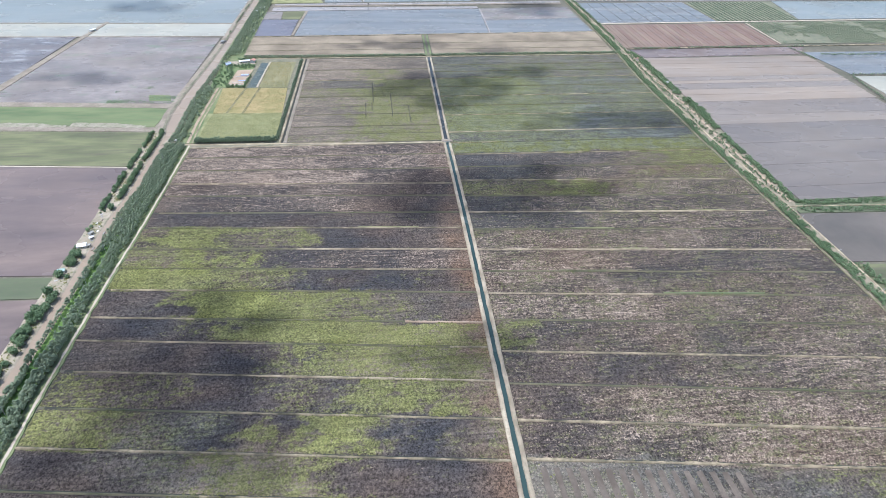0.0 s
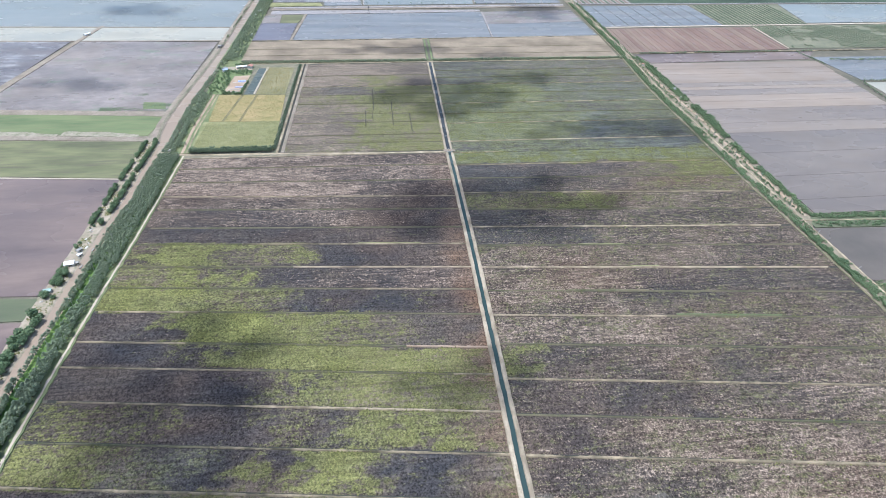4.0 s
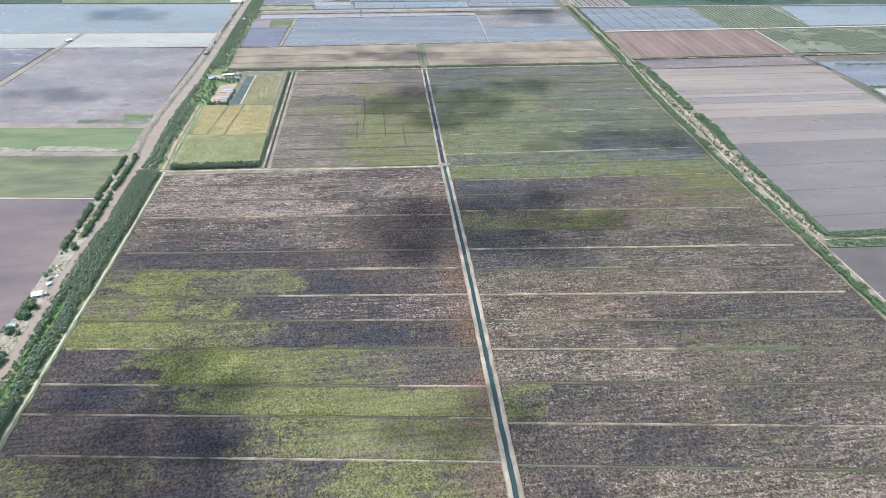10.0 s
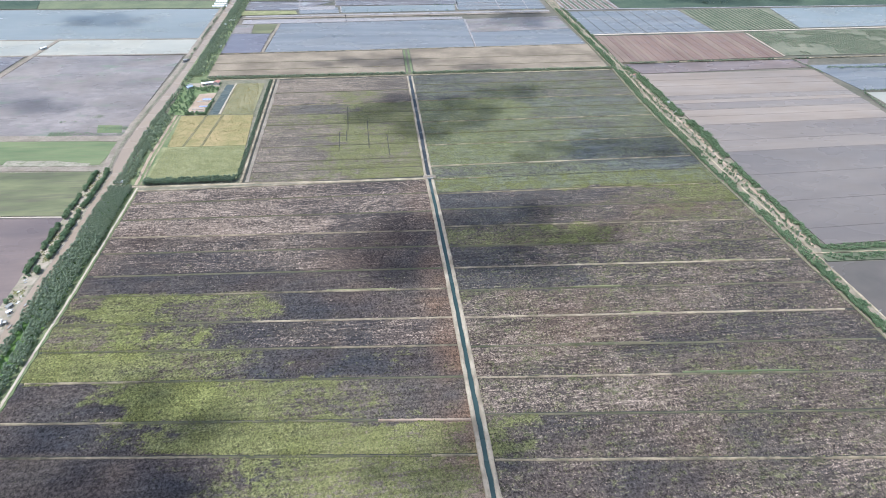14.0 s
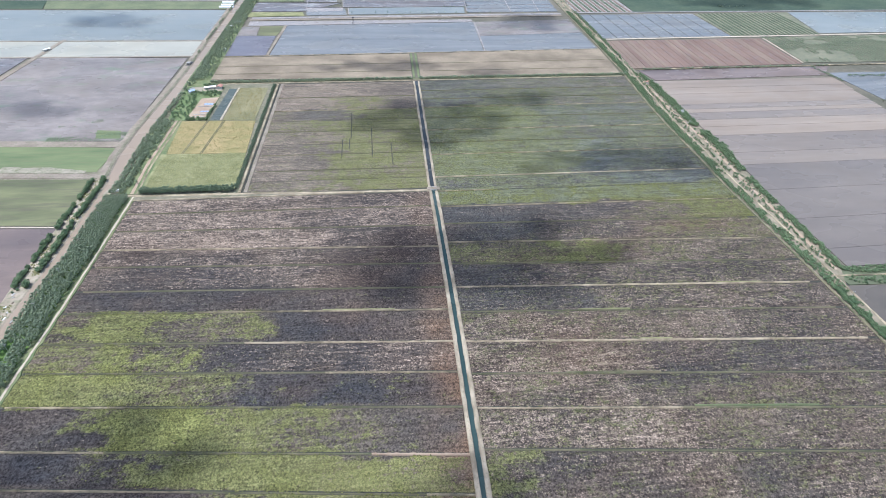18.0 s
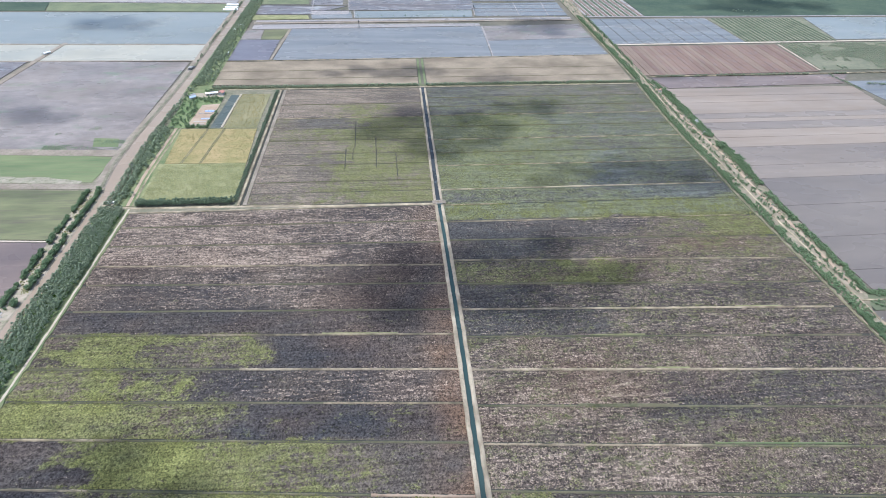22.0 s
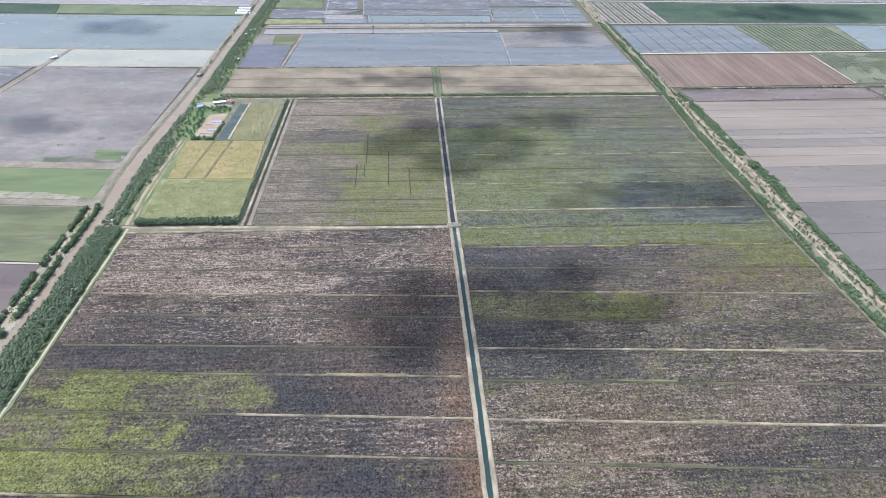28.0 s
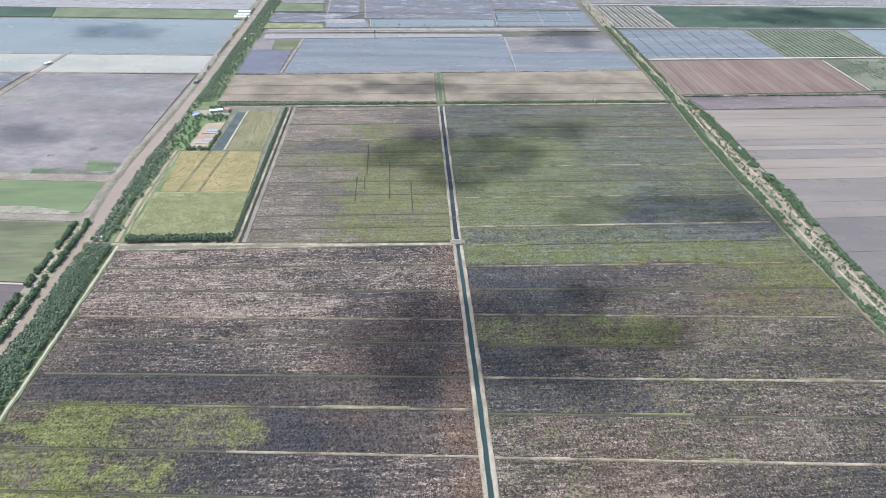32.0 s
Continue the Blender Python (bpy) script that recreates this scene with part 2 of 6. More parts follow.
M_CANALBANK = rough_earth("canal_bank_sand", (0.215, 0.175, 0.130), (0.450, 0.380, 0.290), (0.20, 0.180, 0.120), (0.10, 0.05, 0.05), (0.6, 0.5, 0.5), amount=0.7)
M_CORRIDOR = rough_earth("scrubby_sand", (0.190, 0.165, 0.120), (0.325, 0.270, 0.208), (0.115, 0.140, 0.075), (0.08, 0.06, 0.05), (0.25, 0.2, 0.25), amount=0.8)
M_FURROW = rough_earth("dry_ridge", (0.105, 0.085, 0.071), (0.170, 0.140, 0.116), (0.10, 0.085, 0.07), (0.1, 0.08, 0.1), (0.5, 0.5, 0.5), amount=0.8)
M_RIVERGRASS = rough_earth("riverside_grass", (0.110, 0.150, 0.070), (0.195, 0.215, 0.110), (0.24, 0.22, 0.14), (0.06, 0.05, 0.05), (0.3, 0.3, 0.3), amount=0.6)
M_GARDEN = rough_earth("garden_grass", (0.100, 0.150, 0.062), (0.165, 0.215, 0.098), (0.28, 0.25, 0.17), (0.05, 0.05, 0.05), (0.3, 0.3, 0.3), amount=0.6)
M_OLIVE_DULL = rough_earth("dull_green_field", (0.090, 0.108, 0.070), (0.150, 0.165, 0.100), (0.12, 0.11, 0.09), (0.006, 0.04, 0.03), (0.3, 0.5, 0.4))
M_BLUE_PALE = plain("faded_blue_sheet", (0.42, 0.50, 0.68), 0.5)
M_DIRT = rough_earth("orange_dirt", (0.32, 0.232, 0.168), (0.41, 0.315, 0.240), (0.42, 0.36, 0.29), (0.05, 0.05, 0.05), (0.5, 0.5, 0.5))
M_BANK = rough_earth("sandy_bank", (0.27, 0.23, 0.175), (0.40, 0.34, 0.275), (0.13, 0.155, 0.075), (0.06, 0.05, 0.05), (0.25, 0.25, 0.25), amount=0.8)
M_GRASS = rough_earth("lush_grass", (0.112, 0.150, 0.078), (0.182, 0.212, 0.110), (0.17, 0.17, 0.10), (0.012, 0.05, 0.03), (0.03, 0.30, 0.4), amount=0.7)
M_STRIP = rough_earth("belt_grass", (0.085, 0.16, 0.045), (0.16, 0.24, 0.07), (0.07, 0.11, 0.04), (0.08, 0.05, 0.05), (0.5, 0.5, 0.5))
M_OLIVE = rough_earth("olive_field", (0.098, 0.108, 0.066), (0.200, 0.205, 0.112), (0.12, 0.105, 0.085), (0.010, 0.035, 0.03), (0.025, 0.28, 0.4), amount=0.85)
M_CANE = rough_earth("young_crop", (0.195, 0.200, 0.096), (0.305, 0.295, 0.162), (0.130, 0.145, 0.070), (0.05, 0.07, 0.05), (0.13, 0.30, 0.3), amount=0.9)
M_GOLD = rough_earth("ripening_crop", (0.250, 0.225, 0.100), (0.370, 0.285, 0.148), (0.20, 0.190, 0.095), (0.035, 0.05, 0.04), (0.18, 0.40, 0.2), amount=0.75)
M_PLOT = rough_earth("weedy_plot", (0.168, 0.164, 0.092), (0.260, 0.236, 0.138), (0.28, 0.27, 0.15), (0.03, 0.03, 0.03), (0.3, 0.4, 0.3))
M_DRY = rough_earth("dry_grass_field", (0.170, 0.136, 0.104), (0.310, 0.254, 0.192), (0.185, 0.160, 0.105), (0.02, 0.028, 0.05), (0.30, 0.55, 0.3), amount=0.9)
M_STRAW = rough_earth("straw_litter", (0.24, 0.22, 0.165), (0.345, 0.31, 0.25), (0.14, 0.16, 0.085), (0.1, 0.1, 0.1), (0.22, 0.3, 0.5), amount=0.9)
M_FARGREEN = rough_earth("far_green_crop", (0.048, 0.074, 0.056), (0.080, 0.108, 0.072), (0.12, 0.14, 0.10), (0.01, 0.02, 0.02), (0.1, 0.1, 0.1))
M_ROWCROP = rough_earth("row_crop", (0.115, 0.138, 0.085), (0.175, 0.195, 0.115), (0.24, 0.24, 0.16), (0.03, 0.03, 0.03), (0.2, 0.2, 0.2))
M_ROWDARK = rough_earth("row_shrub", (0.070, 0.092, 0.062), (0.112, 0.138, 0.090), (0.10, 0.13, 0.06), (0.05, 0.05, 0.05), (0.5, 0.5, 0.5))
M_REDSOIL = rough_earth("red_soil", (0.170, 0.115, 0.096), (0.222, 0.155, 0.127), (0.195, 0.17, 0.175), (0.02, 0.008, 0.02), (0.10, 0.05, 0.1))
M_REDSOIL_PALE = rough_earth("pale_red_soil", (0.188, 0.138, 0.112), (0.238, 0.180, 0.142), (0.22, 0.18, 0.165), (0.02, 0.008, 0.02), (0.1, 0.05, 0.1))
M_MUDWATER = flooded("river_water", (0.285, 0.222, 0.168), (0.325, 0.258, 0.200), 0.14, (0.01, 0.004, 0.01), mirror=0.22, streak=0.12)
M_CANAL = flooded("canal_water", (0.032, 0.056, 0.056), (0.048, 0.076, 0.073), 0.05, (0.05, 0.01, 0.01), mirror=0.5, streak=0.12)
M_DRAIN = flooded("dark_canal_water", (0.040, 0.046, 0.052), (0.060, 0.064, 0.066), 0.12, (0.05, 0.02, 0.01), mirror=0.25, streak=0.2)
M_POND = flooded("pond_water", (0.075, 0.092, 0.082), (0.110, 0.122, 0.105), 0.14, mirror=0.28, streak=0.2)
M_PADDY_BLUE = flooded("flooded_blue_paddy", (0.158, 0.160, 0.164), (0.245, 0.242, 0.240), 0.10, (0.004, 0.045, 0.05), mirror=0.34, streak=0.35)
M_LILAC = flooded("lilac_paddy", (0.128, 0.120, 0.142), (0.200, 0.184, 0.205), 0.12, (0.01, 0.02, 0.02), mirror=0.3, streak=0.25)
M_LAKE = flooded("lake_water", (0.195, 0.208, 0.200), (0.265, 0.272, 0.258), 0.07, (0.003, 0.008, 0.01), mirror=0.38, streak=0.15)
M_PALE_WATER = flooded("pale_silt_water", (0.315, 0.305, 0.262), (0.425, 0.398, 0.328), 0.14, (0.006, 0.012, 0.01), mirror=0.2, streak=0.15)
M_MAUVE = flooded("mauve_mudflat", (0.190, 0.163, 0.150), (0.325, 0.280, 0.258), 0.16, (0.010, 0.018, 0.03), (0.17, 0.200, 0.14), 0.56, streak=0.5, mirror=0.2)
M_SALT = flooded("dark_mudflat", (0.140, 0.126, 0.130), (0.205, 0.182, 0.180), 0.18, (0.006, 0.03, 0.03), (0.38, 0.37, 0.37), 0.54)
M_PURPLE = flooded("purple_paddy", (0.130, 0.106, 0.106), (0.262, 0.198, 0.170), 0.14, (0.004, 0.014, 0.02), mirror=0.22, streak=0.3)
M_TAUPE = flooded("taupe_paddy", (0.245, 0.200, 0.168), (0.325, 0.268, 0.224), 0.3, (0.0025, 0.022, 0.02), mirror=0.12, streak=0.25)
M_TAUPE_DARK = flooded("dark_taupe_paddy", (0.196, 0.166, 0.148), (0.285, 0.238, 0.202), 0.2, (0.002, 0.016, 0.02), mirror=0.18, streak=0.25)
M_TAUPE_DEEP = flooded("deep_taupe_paddy", (0.148, 0.130, 0.122), (0.212, 0.182, 0.162), 0.18, (0.003, 0.012, 0.02), mirror=0.2, streak=0.2)
M_BROWN_POND = flooded("brown_pond", (0.115, 0.102, 0.090), (0.165, 0.140, 0.120), 0.08, (0.012, 0.012, 0.02), mirror=0.28, streak=0.12)
M_PINK = flooded("pink_mud", (0.29, 0.255, 0.24), (0.35, 0.31, 0.29), 0.18, (0.004, 0.03, 0.02))
M_BARK = plain("bark", (0.12, 0.095, 0.07), 0.9)
M_LEAF = leaves("belt_leaves", (0.210, 0.265, 0.180), (0.355, 0.405, 0.270))
M_LEAF2 = leaves("broad_leaves", (0.125, 0.190, 0.108), (0.235, 0.315, 0.172))
M_HEDGE = leaves("hedge_leaves", (0.135, 0.185, 0.125), (0.225, 0.285, 0.180))
M_WHITE = plain("white_sheet", (0.80, 0.80, 0.80), 0.45, grain=0.12)
M_WALL = plain("plaster", (0.62, 0.60, 0.56), 0.8)
M_TEAL = plain("teal_sheet", (0.30, 0.43, 0.39), 0.5)
M_TILE = plain("red_tile", (0.50, 0.25, 0.20), 0.7)
M_TIN = plain("weathered_tin", (0.36, 0.35, 0.33), 0.5, 0.3)
M_BLUE = plain("blue_sheet", (0.24, 0.31, 0.56), 0.5)
M_GLASS = plain("dark_pane", (0.03, 0.035, 0.04), 0.1)
M_CONC = plain("concrete", (0.50, 0.48, 0.45), 0.85)
M_WOOD = plain("grey_wood", (0.20, 0.16, 0.12), 0.85)
M_STEEL = plain("dark_steel", (0.10, 0.10, 0.11), 0.5, 0.6)
M_TYRE = plain("tyre", (0.02, 0.02, 0.02), 0.9)


def cloud_material():
    m, nt, b = tree_of("cloud_vapour")
    out = nt.nodes["Material Output"]
    b.inputs["Base Color"].default_value = (0.92, 0.92, 0.93, 1)
    b.inputs["Roughness"].default_value = 1.0
    clear = nt.nodes.new("ShaderNodeBsdfTransparent")
    mix = nt.nodes.new("ShaderNodeMixShader")
    n = noise_node(nt, (0.02, 0.02, 0.02), 4, 0.65)
    nt.links.new(calc(nt, "ADD", calc(nt, "MULTIPLY", steps(nt, n, 0.2, 0.8), 0.2), 0.17), mix.inputs[0])
    nt.links.new(clear.outputs[0], mix.inputs[1])
    nt.links.new(b.outputs[0], mix.inputs[2])
    nt.links.new(mix.outputs[0], out.inputs["Surface"])
    return m


M_CLOUD = cloud_material()

# ---- building tools ----
rng = np.random.default_rng(7)


def mesh_of(name, verts, faces, material, smooth=False):
    me = bpy.data.meshes.new(name)
    me.from_pydata([tuple(map(float, v)) for v in verts], [], faces)
    me.materials.append(material)
    if smooth:
        me.shade_smooth()
    return me


def part(name, bm, material, parent, label=""):
    """One mesh object under a thing or a part."""
    me = bpy.data.meshes.new(name)
    bm.to_mesh(me)
    bm.free()
    me.materials.append(material)
    ob = new(name, me)
    ob.parent = parent
    return tagged(ob, label)


def box(bm, x0, x1, y0, y1, z0, z1, bevel=0.0):
    m = Matrix.Translation(((x0 + x1) / 2, (y0 + y1) / 2, (z0 + z1) / 2)) @ Matrix.Diagonal((x1 - x0, y1 - y0, z1 - z0, 1))
    got = bmesh.ops.create_cube(bm, size=1, matrix=m)
    if bevel:
        es = list({e for v in got["verts"] for e in v.link_edges})
        bmesh.ops.bevel(bm, geom=es, offset=bevel, segments=1, affect="EDGES")
    return bm


def rod(bm, a, b, r0, r1, n=8):
    a, b = Vector(a), Vector(b)
    turn = (b - a).to_track_quat("Z", "Y").to_matrix().to_4x4()
    bmesh.ops.create_cone(bm, cap_ends=True, segments=n, radius1=r0, radius2=r1, depth=(b - a).length, matrix=Matrix.Translation((a + b) / 2) @ turn)
    return bm


def thing(name, label, category, m=None, group=""):
    ob = new(name)
    ob.empty_display_size = 0.5
    if m is not None:
        ob.matrix_basis = m
    return tagged(ob, label, category, group)


def hashed(ix, iy, seed):
    h = np.sin(ix * 127.1 + iy * 311.7 + seed * 74.7) * 43758.5453
    return h - np.floor(h)


def value_noise(x, y, size, seed=0, octaves=3):
    """Smooth noise from 0 to 1 with lumps of that many metres."""
    out, amp, total = 0.0, 1.0, 0.0
    for k in range(octaves):
        u, v = np.asarray(x) / size * 2 ** k, np.asarray(y) / size * 2 ** k
        i, j = np.floor(u), np.floor(v)
        fx, fy = u - i, v - j
        fx, fy = fx * fx * (3 - 2 * fx), fy * fy * (3 - 2 * fy)
        s = seed + 17 * k
        a = hashed(i, j, s) * (1 - fx) + hashed(i + 1, j, s) * fx
        b = hashed(i, j + 1, s) * (1 - fx) + hashed(i + 1, j + 1, s) * fx
        out, total, amp = out + amp * (a * (1 - fy) + b * fy), total + amp, amp * 0.55
    return out / total


# ---- lie of the land ----
def lean(y):
    """How far the cross lines of the fields lean from east to west, by their place along the canal."""
    return np.interp(y, (-700, -430, -367, -310, -274, -214, -155, -95, -30, 0, 80, 320, 445, 700), (-0.125, -0.125, -0.118, -0.103, -0.09, -0.075, -0.06, -0.055, -0.015, 0, 0, 0.02, 0.045, 0.05))


def line_y(y0, x):
    return y0 + lean(y0) * x


def canal_x(y):
    return np.interp(y, (-700, -450, -378, -222, -148, -66, 20, 100, 180, 310, 450), (-16, -11.5, -9.5, -5.4, -3.8, -2.5, -1.7, 0.6, 2.6, 5.8, 9))


def path_x(y):
    return np.interp(y, (-700, -312, -223, -156, 0), (-306, -304, -301.5, -298.5, -295.5))


def river_x(y):
    return np.interp(y, (-700, -400, -320, -250, -185, -142, -90, -20, 36, 100, 164, 270, 370, 530, 900, 2500), (-338, -331, -328, -327, -328.5, -328.5, -325.5, -326, -324.5, -329, -328.5, -323, -319, -318, -314, -300))


def river_half(y):
    return np.interp(y, (-400, 0, 40, 90, 160, 300, 900), (5.3, 5.3, 6.0, 7.5, 7.5, 7.0, 7.0))


def road_x(y):
    """West foot of the wooded road on the east side."""
    return np.interp(y, (-700, -328, -240, -100, 0, 74, 144, 194, 306, 340, 520, 690, 900), (316, 309, 310.5, 310.5, 310, 313, 313.5, 316, 325, 329, 337, 343, 352))


def road_wide(y):
    return np.interp(y, (-400, -180, -160, -140, -20, 70, 233, 300, 340, 520, 900), (16, 16, 26, 32, 37, 42, 41, 34, 24, 22, 22))


def ribbon(name, ys, xs0, xs1, z, material, thick=0.4, jitter=0.0, size=6.0, seed=0, along="y", crown=0.0, slope=0.3):
    """A strip of ground between two lines, with a skirt down to the base."""
    ys = np.asarray(ys, float)
    a, b = np.asarray(xs0, float).copy(), np.asarray(xs1, float).copy()
    if jitter:
        a += (value_noise(ys, ys * 0 + seed, size, seed) - 0.5) * 2 * jitter
        b += (value_noise(ys, ys * 0 + seed + 50, size, seed + 3) - 0.5) * 2 * jitter
    rows = [(a - slope, z - thick), (a, z), ((a + b) / 2, z + crown), (b, z), (b + slope, z - thick)]
    verts, n = [], len(ys)
    for xs, zz in rows:
        for x, y in zip(xs, ys):
            verts.append((x, y, zz) if along == "y" else (y, x, zz))
    faces = []
    for r in range(4):
        for i in range(n - 1):
            q = (r * n + i, (r + 1) * n + i, (r + 1) * n + i + 1, r * n + i + 1)
            faces.append(q if along == "y" else q[::-1])
    return new(name, mesh_of(name, verts, faces, material))


def slab(name, material, sw, se, ne, nw, z=0.5, thick=0.5, cells=12, rough=0.0, label="", category="field"):
    """A field with four corners, gently uneven, with sides down to the base."""
    c = [np.array(p, float) for p in (sw, se, ne, nw)]
    n = cells + 1
    verts, faces = [], []
    for j in range(n):
        for i in range(n):
            u, v = i / cells, j / cells
            p = (c[0] * (1 - u) + c[1] * u) * (1 - v) + (c[3] * (1 - u) + c[2] * u) * v
            verts.append((p[0], p[1], z + rough * (value_noise(p[0], p[1], 20.0, 5) - 0.5)))
    for j in range(cells):
        for i in range(cells):
            k = j * n + i
            faces.append((k, k + 1, k + n + 1, k + n))
    edge = [i for i in range(n)] + [j * n + n - 1 for j in range(1, n)] + [(n - 1) * n + i for i in range(n - 2, -1, -1)] + [j * n for j in range(n - 2, 0, -1)]
    base = len(verts)
    verts += [(verts[k][0], verts[k][1], z - thick) for k in edge]
    for i in range(len(edge)):
        j = (i + 1) % len(edge)
        faces.append((edge[j], edge[i], base + i, base + j))
    return tagged(new(name, mesh_of(name, verts, faces, material)), label, category, kind="structure")

# ---- ground and base ----
ground = tagged(slab("ground", M_GROUND, (-4600, -4600), (4600, -4600), (4600, 4600), (-4600, 4600), z=-0.3, thick=1.0, cells=40,
                     label="flat farmland of dull soil and grass reaching to the horizon", category="ground"), kind="structure")
slab("ditch_bed", M_DITCH, (-298, -700), (330, -780), (330, 325), (-298, 322), z=-0.05, thick=0.3, cells=20,
     label="dark muddy bed of the field ditches", category="ditch")

# ---- cover of the main fields ----
WEST_BANDS, EAST_BANDS, NORTH_BANDS = [], [], []


def bands(store, hi, lo, *rows):
    """The growth along one strip: from x to x the shares of weeds, lush weeds, straw, bare wet soil (in places painted
    cloud shade), golden grass and standing wet (with painted haze).
    """
    store.append((hi, lo, rows))


bands(WEST_BANDS, 2, -62, (-310, -150, .04, 0, .82, .14, 0, 0), (-150, 0, .05, 0, .76, .3, 0, 0))
# eastern ends of the next three strips: bare share also paints cloud shade
bands(WEST_BANDS, -62, -96, (-310, -190, .05, 0, .86, .20, 0, 0), (-190, -95, .04, 0, .86, .15, 0, 0), (-95, 0, .06, 0, .62, .42, 0, 0))
bands(WEST_BANDS, -96, -121, (-310, -110, .06, 0, .74, .28, 0, 0), (-110, -60, .22, .1, .6, .35, 0, 0), (-60, 0, .10, 0, .58, .5, 0, 0))
bands(WEST_BANDS, -121, -153, (-310, -160, .08, 0, .66, .38, 0, 0), (-160, -90, .06, 0, .75, .25, 0, 0), (-90, 0, .14, .05, .50, .55, 0, 0))
bands(WEST_BANDS, -153, -180, (-310, -110, .08, 0, .34, .55, 0, 0), (-110, -30, .24, .15, .38, .55, 0, 0), (-30, 0, .1, 0, .4, .5, 0, 0))
bands(WEST_BANDS, -180, -214.5, (-310, -282, .25, 0, .4, .2, 0, 0), (-282, -205, .66, .5, .3, .05, 0, 0), (-205, -186, .2, 0, .4, .4, 0, 0), (-186, -148, .62, .45, .3, .1, .2, 0),
      (-148, -60, .12, 0, .42, .7, 0, 0), (-60, 0, .08, 0, .55, .4, 0, 0))
bands(WEST_BANDS, -214.5, -244, (-310, -250, .55, .45, .3, .1, .2, 0), (-250, -212, .72, .8, .3, 0, 0, 0), (-212, -150, .34, .1, .4, .45, 0, 0), (-150, 0, .07, 0, .74, .55, 0, 0))
bands(WEST_BANDS, -244, -274, (-310, -225, .80, .8, .25, 0, .1, 0), (-225, -150, .62, .35, .3, .25, 0, 0), (-150, -100, .34, .1, .2, .75, 0, 0), (-100, -55, .34, .2, .2, .85, 0, 0),
      (-55, -28, .5, .6, .25, .5, 0, 0), (-28, 0, .08, 0, .3, .8, 0, 0))
bands(WEST_BANDS, -274, -309.5, (-310, -236, .10, 0, .22, .55, 0, 0), (-236, -165, .88, .85, .2, 0, .1, 0), (-165, -105, .72, .45, .3, 0, .3, 0), (-105, -50, .45, .25, .3, .4, .2, 0), (-50, 0, .22, .05, .3, .45, .1, 0))
bands(WEST_BANDS, -309.5, -335.5, (-310, -222, .08, 0, .20, .75, 0, 0), (-222, -190, .6, .5, .2, .3, 0, 0), (-190, -125, .85, .6, .2, 0, .1, 0), (-125, -20, .74, .55, .35, 0, .55, 0), (-20, 0, .3, 0, .4, .1, .3, 0))
bands(WEST_BANDS, -335.5, -367, (-310, -235, .06, 0, .30, .5, .25, 0), (-235, -165, .14, .05, .15, .85, 0, 0), (-165, -120, .68, .5, .2, .3, 0, 0), (-120, -30, .66, .4, .35, .15, .5, 0), (-30, 0, .3, 0, .4, .1, .3, 0))
bands(WEST_BANDS, -367, -398.5, (-310, -215, .5, .75, .25, .45, .1, 0), (-215, -155, .2, .1, .2, .8, 0, 0), (-155, -138, .8, .4, .1, 0, 0, 0), (-138, -105, .35, .2, .15, .75, 0, 0), (-105, -30, .72, .45, .2, .1, .15, 0), (-30, 0, .25, 0, .3, .3, .2, 0))
bands(WEST_BANDS, -398.5, -428.5, (-310, -240, .62, .7, .3, .2, .2, 0), (-240, -185, .5, .1, .3, .3, 0, .3), (-185, -152, .15, 0, .15, .9, 0, 0), (-152, -95, .82, .9, .2, 0, .35, 0), (-95, -25, .3, .15, .15, .9, 0, 0), (-25, 0, .4, 0, .3, .1, .5, 0))
bands(WEST_BANDS, -428.5, -700, (-310, -235, .2, 0, .2, .6, 0, 0), (-235, -195, .4, .1, .25, .4, 0, .3), (-195, -130, .5, .3, .4, .05, .7, 0), (-130, -95, .65, .6, .2, .2, 0, 0), (-95, -10, .18, .05, .25, .8, 0, 0))

# green strip; more lush share on two stretches paints in their sunlit brightness
bands(EAST_BANDS, 3, -30, (0, 70, .88, .4, .2, 0, .2, 0), (70, 150, .82, .15, .2, .05, .1, 0), (150, 215, .82, .3, .2, 0, .2, 0), (215, 330, .75, .15, .3, 0, .2, 0))
bands(EAST_BANDS, -30, -60, (0, 75, .12, 0, .42, .6, 0, .15), (75, 190, .14, 0, .62, .35, 0, .1), (190, 250, .45, .1, .5, .2, .1, 0), (250, 330, .6, .2, .4, 0, .2, 0))
bands(EAST_BANDS, -60, -90, (0, 95, .14, 0, .42, .6, 0, .15), (95, 200, .12, 0, .68, .3, 0, 0), (200, 330, .42, .1, .55, .1, .1, 0))
bands(EAST_BANDS, -90, -122, (0, 75, .58, .2, .35, .25, .1, 0), (75, 100, .4, .1, .4, .3, 0, 0), (100, 138, .72, .6, .35, 0, .1, 0), (138, 330, .22, .05, .72, .1, 0, 0))
bands(EAST_BANDS, -122, -153, (0, 60, .2, .05, .4, .6, 0, .1), (60, 240, .12, 0, .80, .2, 0, 0), (240, 330, .3, .1, .6, .25, 0, 0))
bands(EAST_BANDS, -153, -183, (0, 110, .16, .05, .52, .5, 0, .1), (110, 250, .22, .05, .68, .2, 0, 0), (250, 330, .25, .05, .6, .3, 0, 0))
bands(EAST_BANDS, -183, -215, (0, 200, .10, 0, .86, .12, 0, 0), (200, 330, .14, 0, .72, .25, 0, 0))
bands(EAST_BANDS, -215, -246, (0, 120, .14, 0, .80, .15, 0, 0), (120, 330, .16, 0, .62, .4, 0, 0))
bands(EAST_BANDS, -246, -275, (0, 110, .12, 0, .84, .12, 0, 0), (110, 215, .38, .1, .52, .35, 0, 0), (215, 330, .3, .1, .6, .2, 0, 0))
